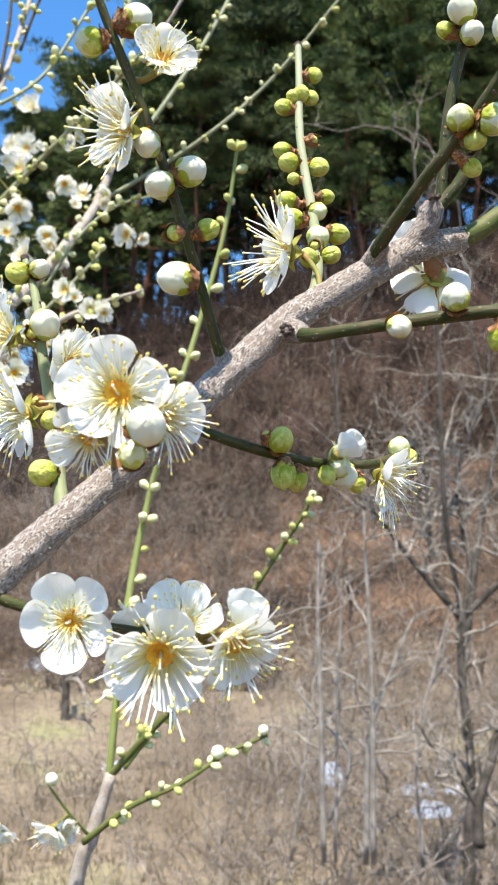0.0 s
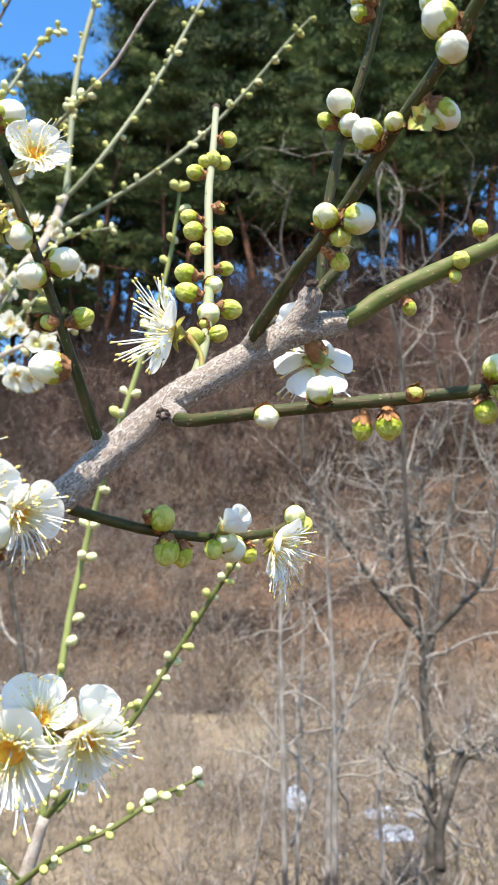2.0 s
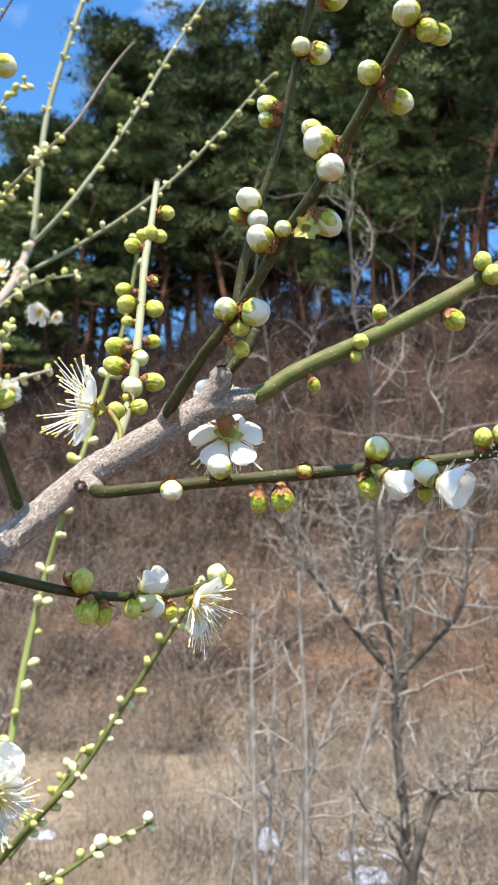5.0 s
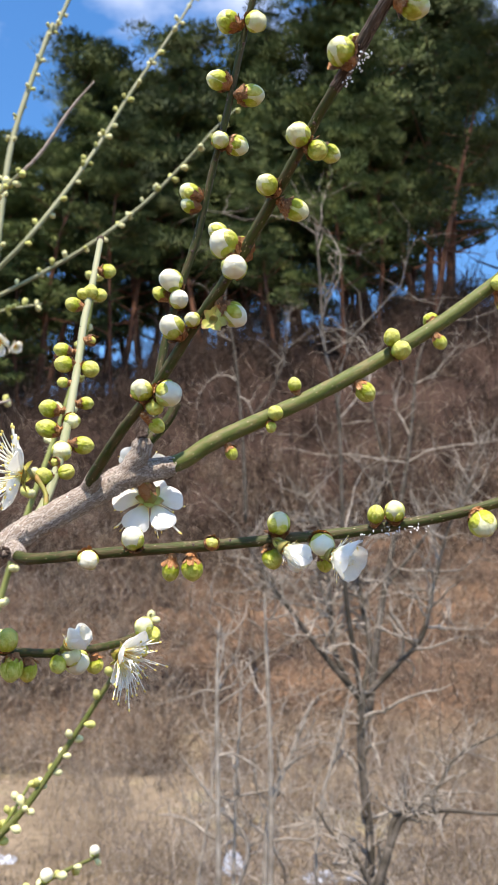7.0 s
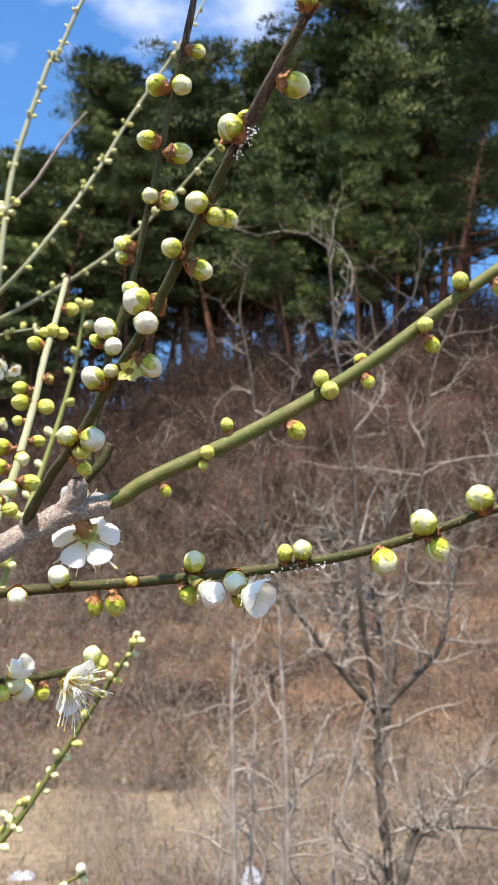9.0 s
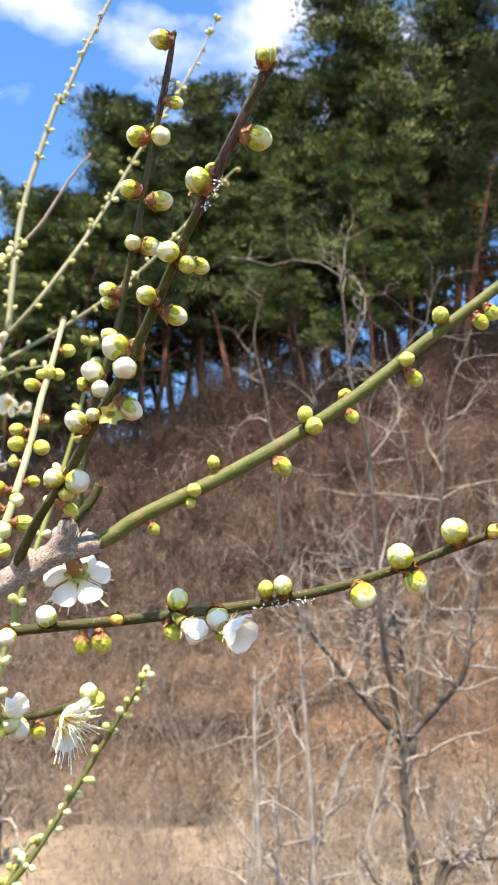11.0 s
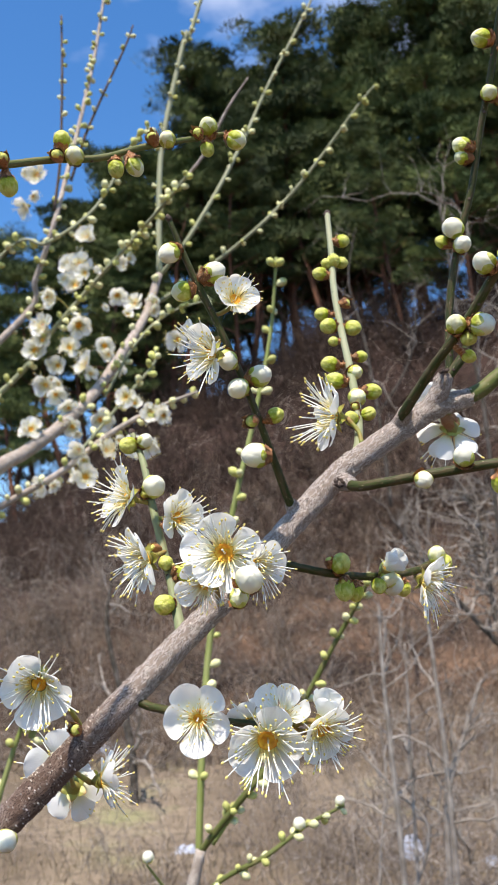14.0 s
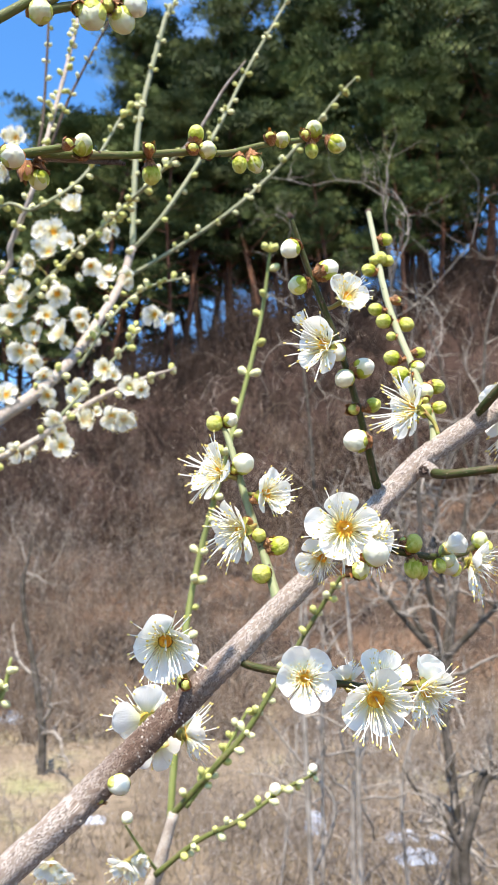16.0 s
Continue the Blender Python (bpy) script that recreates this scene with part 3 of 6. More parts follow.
STAMENS, ANTHERS = [], []
for k, (lo, hi, lean) in enumerate(((22, 74, 0.0), (18, 64, 0.1), (28, 80, 0.0), (20, 70, -0.1))):
    a, b = stamens_data(k, 58, lo, hi, lean)
    me = joined("stamen_tuft", a)
    me.uv_layers.new(name="UVMap")
    for loop in me.loops:
        me.uv_layers[0].data[loop.index].uv = (0.5, me.vertices[loop.vertex_index].co.length)
    STAMENS.append(me)
    ANTHERS.append(joined("anther_dust", b))
CUP = mesh_of("calyx", *revolve([(0.0, -0.36), (0.07, -0.34), (0.09, -0.25), (0.17, -0.18), (0.22, -0.06), (0.24, 0.015), (0.2, -0.01), (0.14, -0.08), (0.0, -0.12)], 15))
THROAT_ME = mesh_of("throat", *revolve([(0.32, 0.03), (0.315, 0.08), (0.28, 0.1), (0.22, 0.08), (0.17, 0.02), (0.1, -0.05), (0.0, -0.07)], 18))
STAR_CUP = THROAT_ME.copy()
PISTIL = joined("pistil", [tube_data([Vector((0, 0, -0.1, 0.035)), Vector((0.02, 0, 0.25, 0.02)), Vector((0.04, 0.02, 0.62, 0.016)), Vector((0.04, 0.02, 0.66, 0.03))], 6)])
PISTIL.uv_layers.new(name="UVMap")


def sepal_grid():
    grid = []
    for i in range(6):
        u = i / 5
        half = 0.19 * math.sin(math.pi * (0.28 + 0.68 * u)) if u < 1 else 0.03
        grid.append([Vector((0.15 + 0.33 * u, k * half, -0.04 - 0.07 * u + 0.3 * k * k * half)) for k in (-1, -0.5, 0, 0.5, 1)])
    return uv_sheet("sepal", grid)


SEPAL_ME = sepal_grid()


def blossom(centre, normal, base, size, open_deg, spin, stam, petals, parent=None, simple=False):
    """An open flower size mm across at centre that faces normal, its petals open_deg from its axis."""
    c, b, s = Vector(centre), Vector(base), size / 2000
    turn = frame_along(Vector(normal))
    m = Matrix.Translation(c) @ turn @ Matrix.Diagonal((s, s, s, 1))
    tree = back if simple else plum
    ob = place("blossom", CUP, CALYX, tree, "", m)
    k0 = rng.randrange(5)
    for k in range(petals):
        a = spin + 72 * k + rng.uniform(-9, 9)
        lift = 90 - open_deg + rng.uniform(-13, 13)
        q = pose(0, 0, 0, 0, 0, a) @ pose(0.19, 0, 0.01 + 0.012 * (k % 2), rng.uniform(-13, 13), -lift, 0)
        sc = rng.uniform(0.78, 0.88)
        place("petal", PETALS[(k0 + k) % 7], PETAL, ob, "", q @ Matrix.Diagonal((sc, sc * rng.uniform(0.93, 1.06), sc, 1)))
    if not petals:
        for k in range(5):
            place("sepal", SEPAL_ME, STAR_SEPAL, ob, "", pose(0, 0, 0.02, rng.uniform(-20, 20), rng.uniform(-62, -16), 72 * k + rng.uniform(-8, 8)) @ Matrix.Diagonal((1.3, 1.15, 1.5, 1)))
        place("calyx_cup", STAR_CUP, CALYX, ob, "", Matrix.Diagonal((0.72, 0.72, 0.8, 1)))
        place("scale_cuff", DRY, SCALE, ob, "brown bud scales", pose(0, 0, -0.2) @ Matrix.Diagonal((0.6, 0.6, 0.6, 1)))
        return ob
    if not simple:
        for k in range(5):
            place("sepal", SEPAL_ME, OPEN_SEPAL, ob, "", pose(0, 0, -0.03, 0, 90 - open_deg if open_deg < 60 else 6, spin + 36 + 72 * k) @ Matrix.Diagonal((0.9, 0.8, 1, 1)))
        tw = 0.8 if open_deg > 60 else 0.55
        place("throat", THROAT_ME, THROAT, ob, "orange-yellow throat", Matrix.Diagonal((tw, tw, tw, 1)))
        place("pistil", PISTIL, FILAMENT, ob)
    if simple:
        place("throat", THROAT_ME, THROAT, ob, "orange-yellow throat", Matrix.Diagonal((0.66, 0.66, 0.6, 1)))
    j = rng.randrange(4)
    mm = pose(0, 0, 0.0, 0, 0, rng.uniform(0, 360)) @ Matrix.Diagonal((stam * 1.02, stam * 1.02, stam * 1.05, 1))
    st = place("stamen_tuft", STAMENS[j], FILAMENT, ob, "white stamens", mm)
    tagged(place("anther_dust", ANTHERS[j], ANTHER, st, "yellow anthers"), kind="stuff")
    foot = c - Vector(normal) * s * 0.33
    if (foot - b).length > 0.003 and (foot - b).length < (0.03 if simple else 0.06):
        mid = b.lerp(foot, 0.5) - Vector(normal) * 0.0015
        place("flower_stalk", mesh_of("flower_stalk", *tube_data(spline([(*b, 0.0009), (*mid, 0.0008), (*foot, 0.001)], 4), 8)), CALYX, tree)
    return ob


def back_bud(centre, base, size):
    """A round white bud on the tree behind."""
    c, b, s = Vector(centre), Vector(base), size / 1000
    d = (c - b).normalized()
    ob = place("flower_bud", BULB["w"], None, back, "", Matrix.Translation(c - d * s * 0.5) @ frame_along(d) @ Matrix.Diagonal((s, s, s, 1)))
    for k in range(5):
        place("sepal", BUD_SEPALS["p"][k % 3], SEPAL, ob, "", pose(0, 0, 0, 0, 0, 72 * k))


def back_blossom(*args):
    blossom(*args, simple=True)


SMALL_BUD = mesh_of("bud", *[x for x in revolve([(0.02, -0.55), (0.16, -0.5), (0.28, -0.25), (0.34, -0.1), (0.44, 0.1), (0.47, 0.3), (0.42, 0.55), (0.28, 0.75), (0.1, 0.86), (0.0, 0.88)], 10, lambda w, h: 1 + 0.05 * math.sin(5 * w + 4 * h))])
SMALL_BUD_B = SMALL_BUD.copy()
BUD_CREAM = surface("cream_bud", (0.62, 0.6, 0.24), (0.74, 0.72, 0.42), 220, 0.6, 0.2, vary=0.15)
BUD_GREEN = surface("yellow_green_bud", (0.4, 0.42, 0.1), (0.56, 0.54, 0.18), 220, 0.6, 0.2, vary=0.2)


def bud_rows(name, gap, start):
    """Small buds in ones, twos and threes along a back shoot, every gap metres from start (a share of its length)."""
    line = SHOOTS[name]
    gone = 0.0
    first = int(len(line) * start)
    r = random.Random(name)
    for a, p in zip(line[first:], line[first + 1:]):
        gone += (p - a).to_3d().length
        if gone < gap * r.uniform(0.5, 1.0):
            continue
        gone = 0.0
        t = (p - a).to_3d().normalized()
        for _ in range(r.choice((2, 2, 2, 3) if name[0] == "w" else (1, 2, 2, 3))):
            d = Vector([r.gauss(0, 1) for _ in range(3)])
            d = (d - t * d.dot(t)).normalized()
            d = (d + t * 0.55).normalized()
            s = r.uniform(0.0064, 0.0098) * (0.8 if name in "m7 m8 mu w w2 w3" else 1)
            c = p.to_3d() + d * (p[3] + 0.4 * s)
            me, mat = ((SMALL_BUD, BUD_CREAM), (SMALL_BUD_B, BUD_GREEN))[r.random() < 0.45]
            place("bud", me, mat, back, "", Matrix.Translation(c) @ frame_along(d) @ Matrix.Diagonal((s, s, s, 1)))


# ---- ground, slope and woods ----
def rise(x, y):
    """Height of the ground: a bank under the plum trees, a lower field, a steep slope with a crest of pines."""
    def ease(u):
        u = min(1.0, max(0.0, u))
        return u * u * (3 - 2 * u)
    foot = 25 + 1.2 * math.sin(x * 0.21 + 1) + 0.05 * x
    crest = 16.4 + (0.36 if x < 0 else 0.24) * max(-30, min(30, x)) + 0.5 * math.sin(x * 0.5) + 0.25 * min(0.0, max(-30.0, x) + 7)
    z = -2.3 * ease((y - 2.4) / 2.8)
    if y > foot:
        u = (y - foot) / (50 - foot)
        z += (crest + 2.3) * (min(u, 1) * 0.82 + 0.18 * ease(u)) + 0.45 * noise.noise(Vector((x * 0.3, y * 0.3, 0))) * min(1, u * 6)
        z -= max(0, min(y, 120) - 51) * 0.22
    return z + 0.07 * noise.noise(Vector((x * 0.8, y * 0.8, 3)))


def band(a, b, n):
    return [a + (b - a) * k / n for k in range(n)]


xs = [-800, -300, -120] + band(-60, 60, 120) + [60, 120, 300, 800]
ys = [-800, -200, -40] + band(-6, 70, 130) + band(70, 130, 15) + [130, 300, 800, 1600]
DRY_GROUND = surface("dry_ground", (0.145, 0.108, 0.07), (0.27, 0.21, 0.14), 0.35, 0.95, 0.5, (0.11, 0.084, 0.056), fine=14, dist=0.06)
nodes, links = DRY_GROUND.node_tree.nodes, DRY_GROUND.node_tree.links
# leaf litter and bare reddish soil on the slope, straw and some green on the field
sep, hill, ramp, grn, gramp, mixa, mixb, lit, lramp = (nodes.new("ShaderNode" + k) for k in ("SeparateXYZ", "MapRange", "TexNoise", "TexNoise", "ValToRGB", "MixRGB", "MixRGB", "TexNoise", "ValToRGB"))
geo = nodes.new("ShaderNodeNewGeometry")
bs = nodes["Principled BSDF"]
old = bs.inputs["Base Color"].links[0].from_socket
links.new(geo.outputs["Position"], sep.inputs["Vector"])
links.new(sep.outputs["Z"], hill.inputs["Value"])
hill.inputs["From Min"].default_value, hill.inputs["From Max"].default_value = -2.2, -0.9
for tex, sc in ((grn, 0.35), (lit, 0.5), (ramp, 7.0)):
    links.new(geo.outputs["Position"], tex.inputs["Vector"])
    tex.inputs["Scale"].default_value, tex.inputs["Detail"].default_value = sc, 6
drawn = nodes.new("ShaderNodeMapping")
drawn.inputs["Scale"].default_value = (0.45, 0.8, 1.5)
links.new(geo.outputs["Position"], drawn.inputs["Vector"])
links.new(drawn.outputs["Vector"], lit.inputs["Vector"])
gramp.color_ramp.elements[0].position, gramp.color_ramp.elements[1].position = 0.58, 0.74
gramp.color_ramp.elements[1].color = (0.5, 0.5, 0.5, 1)
links.new(grn.outputs["Fac"], gramp.inputs["Fac"])
links.new(gramp.outputs["Color"], mixa.inputs["Fac"])
links.new(old, mixa.inputs["Color1"])
mixa.inputs["Color2"].default_value = (0.2, 0.235, 0.07, 1)
el = lramp.color_ramp.elements
el[0].position, el[0].color = 0.38, (0.03, 0.02, 0.015, 1)
el[1].position, el[1].color = 0.68, (0.2, 0.122, 0.074, 1)
mid = el.new(0.5)
mid.color = (0.095, 0.061, 0.041, 1)
links.new(lit.outputs["Fac"], lramp.inputs["Fac"])
litter = nodes.new("ShaderNodeMixRGB")
litter.blend_type = "MULTIPLY"
litter.inputs["Fac"].default_value = 0.7
leaf = nodes.new("ShaderNodeValToRGB")
leaf.color_ramp.elements[0].position, leaf.color_ramp.elements[1].position = 0.36, 0.62
leaf.color_ramp.elements[0].color, leaf.color_ramp.elements[1].color = (0.25, 0.22, 0.2, 1), (1.0, 0.98, 0.95, 1)
links.new(ramp.outputs["Fac"], leaf.inputs["Fac"])
links.new(lramp.outputs["Color"], litter.inputs["Color1"])
links.new(leaf.outputs["Color"], litter.inputs["Color2"])
links.new(hill.outputs["Result"], mixb.inputs["Fac"])
links.new(mixa.outputs["Color"], mixb.inputs["Color1"])
links.new(litter.outputs["Color"], mixb.inputs["Color2"])
# needle litter below the pines, their shade painted into its dark colour
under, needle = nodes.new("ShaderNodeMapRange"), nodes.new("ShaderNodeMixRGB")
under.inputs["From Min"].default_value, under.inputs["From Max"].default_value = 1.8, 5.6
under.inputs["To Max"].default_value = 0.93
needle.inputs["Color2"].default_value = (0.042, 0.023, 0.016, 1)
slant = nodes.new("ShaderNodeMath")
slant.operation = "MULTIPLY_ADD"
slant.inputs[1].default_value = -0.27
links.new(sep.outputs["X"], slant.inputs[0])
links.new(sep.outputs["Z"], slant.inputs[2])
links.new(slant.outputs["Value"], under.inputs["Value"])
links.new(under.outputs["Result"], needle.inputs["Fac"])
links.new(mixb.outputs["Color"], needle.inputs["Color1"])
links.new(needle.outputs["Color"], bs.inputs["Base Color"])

gv = [(x, y, rise(x, y)) for y in ys for x in xs]
gf = [(i * len(xs) + j, i * len(xs) + j + 1, (i + 1) * len(xs) + j + 1, (i + 1) * len(xs) + j) for i in range(len(ys) - 1) for j in range(len(xs) - 1)]
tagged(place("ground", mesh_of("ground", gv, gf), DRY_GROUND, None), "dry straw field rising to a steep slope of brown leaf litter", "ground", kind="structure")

BRUSH = surface("dry_grey_brush", (0.1, 0.078, 0.06), (0.27, 0.22, 0.175), 0.9, 0.9, 0.2, (0.44, 0.39, 0.33))
STRAW = surface("dry_straw_grass", (0.16, 0.125, 0.075), (0.28, 0.225, 0.145), 1.0, 0.9, 0.2)
SLOPE_BRUSH = surface("dark_brown_brush", (0.026, 0.015, 0.01), (0.07, 0.043, 0.03), 0.5, 0.9, 0.2, (0.15, 0.108, 0.08))
TAN_BRUSH = surface("tan_brush", (0.09, 0.058, 0.038), (0.24, 0.17, 0.115), 0.8, 0.9, 0.2, (0.42, 0.34, 0.26))
PALE_STICKS = surface("pale_weathered_sticks", (0.16, 0.12, 0.088), (0.34, 0.28, 0.225), 0.5, 0.9, 0.2, (0.5, 0.43, 0.36))
TWIG_GREY = surface("pale_grey_twigs", (0.18, 0.152, 0.12), (0.34, 0.3, 0.25), 9, 0.9, 0.3)
GREY_BARK = surface("grey_tree_bark", (0.05, 0.042, 0.03), (0.13, 0.11, 0.09), 7, 0.9, 0.6, (0.04, 0.033, 0.022), dist=0.01)
PINE_BARK = surface("red_pine_bark", (0.085, 0.04, 0.026), (0.19, 0.085, 0.045), 1.6, 0.9, 0.9, (0.06, 0.034, 0.026), stretch=(1, 1, 0.4), dist=0.05)
NEEDLES = surface("pine_needles", (0.024, 0.042, 0.012), (0.07, 0.095, 0.024), 0.3, 0.75, 0.2, (0.135, 0.155, 0.042), fine=4, vary=0.3)
SACK = surface("white_plastic_sheet", (0.36, 0.4, 0.47), (0.5, 0.53, 0.58), 6, 0.5, 0.6, (0.26, 0.3, 0.38), dist=0.03)


class Heap:
    """Gathers many thin sticks and blades into one mesh."""
    def __init__(self):
        self.v, self.f = [], []

    def stick(self, line, sides=3):
        v, f = tube_data(line, sides, cap=False)
        n = len(self.v)
        self.v += v
        self.f += [tuple(i + n for i in q) for q in f]

    def blade(self, a, b, c):
        n = len(self.v)
        self.v += [a, b, c]
        self.f.append((n, n + 1, n + 2))


def wander(r, start, way, length, radius, steps=5, bend=0.25, up=0.0):
    p, d, line = Vector(start), Vector(way).normalized(), []
    for k in range(steps + 1):
        line.append(Vector((*p, radius * (1 - 0.8 * k / steps))))
        d = (d + Vector([r.gauss(0, bend) for _ in range(3)]) + Vector((0, 0, up))).normalized()
        p = p + d * length / steps
    return line


def shrub(heap, r, x, y, tall, stems, radius):
    for _ in range(stems):
        a = r.uniform(0, 6.3)
        q = (x + r.gauss(0, 0.3), y + r.gauss(0, 0.3))
        line = wander(r, (*q, rise(*q) - 0.05), (math.cos(a) * 0.45, math.sin(a) * 0.45, 1), tall * r.uniform(0.5, 1.1), radius, 6, 0.3)
        heap.stick(line)
        for _ in range(5):
            p = line[r.randrange(1, 6)]
            heap.stick(wander(r, p.to_3d(), (r.gauss(0, 1), r.gauss(0, 1), r.uniform(0.0, 0.9)), tall * r.uniform(0.2, 0.5), p[3] * 0.6, 4, 0.35))


heap, r = Heap(), random.Random(21)
for _ in range(100):
    y = r.uniform(14, 26)
    shrub(heap, r, r.uniform(0.08, 0.42) * y, y, r.uniform(0.7, 1.8), 7, r.uniform(0.006, 0.014))
for _ in range(480):
    y = r.uniform(24, 40)
    x = r.uniform(-0.42, 0.42) * y
    if y > 31 and x < -0.12 * y:
        y = r.uniform(24, 31)
    shrub(heap, r, x, y, r.uniform(1.2, 3.4), 7, r.uniform(0.01, 0.026))
tagged(place("brush", mesh_of("brush", heap.v, heap.f), TAN_BRUSH, None), "tangled leafless tan and grey brush on the lower slope", "brush", kind="stuff")
heap = Heap()
for _ in range(720):
    y = r.uniform(33, 51)
    shrub(heap, r, r.uniform(-0.42, 0.42) * y, y, r.uniform(1.4, 3.6), 8, r.uniform(0.014, 0.03))
for _ in range(190):
    y = r.uniform(45, 54)
    shrub(heap, r, r.uniform(-0.42, 0.42) * y, y, r.uniform(2.5, 5.5), 8, r.uniform(0.025, 0.05))
tagged(place("brush", mesh_of("brush", heap.v, heap.f), SLOPE_BRUSH, None), "dense dark brown brush below the pines", "brush", kind="stuff")
heap = Heap()
for _ in range(240):
    y = r.uniform(8, 25)
    x = r.uniform(-0.1, 0.42) * y if r.random() < 0.88 else r.uniform(-0.4, 0.0) * y
    shrub(heap, r, x, y, r.uniform(0.9, 2.2), 6, r.uniform(0.005, 0.011))
for _ in range(330):
    y = r.uniform(7.5, 19)
    x = r.uniform(0.02, 0.42) * y
    heap.stick(wander(r, (x, y, rise(x, y) - 0.03), (r.gauss(0, 0.8), r.gauss(0, 0.4), 1.0), r.uniform(1.0, 2.6), r.uniform(0.006, 0.014), 9, 0.2, -0.13), 4)
for _ in range(190):
    y = r.uniform(24, 37)
    shrub(heap, r, r.uniform(-0.42, 0.02) * y, y, r.uniform(1.4, 3.0), 7, r.uniform(0.011, 0.02))
tagged(place("brush", mesh_of("brush", heap.v, heap.f), BRUSH, None), "thin leafless grey brush standing in the field and on the slope", "brush", kind="stuff")
heap = Heap()
for _ in range(26000):
    y = r.uniform(7.5, 40) if r.random() < 0.7 else r.uniform(7.5, 16)
    x = r.uniform(-0.42, 0.42) * y
    q = Vector((x, y, rise(x, y) - 0.02))
    h, w = r.uniform(0.05, 0.28), r.uniform(0.006, 0.014)
    a = r.uniform(0, 6.3)
    e = Vector((math.cos(a), math.sin(a), 0)) * w
    heap.blade(q - e, q + e, q + Vector((r.gauss(0, 0.3) * h, r.gauss(0, 0.3) * h, h)))
tagged(place("dry_grass", mesh_of("dry_grass", heap.v, heap.f), STRAW, None), "pale dry grass blades over field and slope", "grass", kind="stuff")

heap = Heap()
for _ in range(1500):
    y = r.uniform(23, 46)
    x = r.uniform(-0.42, 0.42) * y
    heap.stick(wander(r, (x, y, rise(x, y) + r.uniform(0.0, 0.5)), (r.gauss(0, 1), r.gauss(0, 0.3), r.uniform(0.1, 1.1)), r.uniform(0.8, 2.6), r.uniform(0.011, 0.022) * y / 34, 7, 0.34, -0.06), 3)
tagged(place("fallen_sticks", mesh_of("fallen_sticks", heap.v, heap.f), PALE_STICKS, None), "pale grey sticks and arching stems tangled over the leaf litter", "sticks", kind="stuff")


def limb(tree, name, twigs, points):
    """A limb of a bare tree with fine twigs that fork from it."""
    line = spline(points, 6)
    ob = place(name, mesh_of(name, *tube_data(line, 9, 0.12, 14)), GREY_BARK, tree)
    if twigs:
        h, q = Heap(), random.Random(str(points))
        for _ in range(int(twigs * 0.95)):
            i = q.randrange(len(line) // 4, len(line) - 1)
            p, t = line[i], (line[i + 1] - line[i]).to_3d().normalized()
            span = (line[-1] - line[0]).to_3d().length
            way = t * 0.5 + Vector((q.gauss(0, 0.8), q.gauss(0, 0.5), q.gauss(0.15, 0.45)))
            first = wander(q, p.to_3d(), way, span * q.uniform(0.18, 0.42), max(0.006, p[3] * 0.55), 7, 0.32, 0.03)
            h.stick(first, 5)
            for _ in range(4):
                s = first[q.randrange(1, 6)]
                way = Vector([q.gauss(0, 0.7) for _ in range(3)]) + Vector((0, 0, 0.7))
                h.stick(wander(q, s.to_3d(), way, span * q.uniform(0.06, 0.16), max(0.0036, s[3] * 0.7), 5, 0.32, 0.05), 4)
        tagged(place("twig_spray", mesh_of("twig_spray", h.v, h.f), TWIG_GREY, ob, "fine bare twigs"), kind="stuff")
    return ob


def sapling_stem(tree, name, twigs, points):
    ob = limb(tree, name, twigs, points)
    ob.data.materials[0] = TWIG_GREY
    return ob


def sack(at, width, tall=0.2):
    """A crumpled white plastic sheet lying on the ground."""
    q = random.Random(str(at))
    n, grid = 14, []
    off = Vector((q.uniform(0, 50), q.uniform(0, 50), 0))
    for i in range(n):
        row = []
        for j in range(n):
            u, v = 2 * i / (n - 1) - 1, 2 * j / (n - 1) - 1
            k = max(0.0, 1 - u * u) * max(0.0, 1 - v * v)
            x, y = at[0] + v * width * 0.5, at[1] + u * width * 0.4
            z = rise(x, y) + k ** 0.5 * width * (tall + 0.2 * noise.noise(off + Vector((u * 2.2, v * 2.2, 0)))) - 0.01
            row.append(Vector((x, y, z)))
        grid.append(row)
    return tagged(place("plastic_sheet", uv_sheet("plastic_sheet", grid), SACK, None), "crumpled white plastic sheet lying on dry grass", "plastic sheet", "litter in the field")


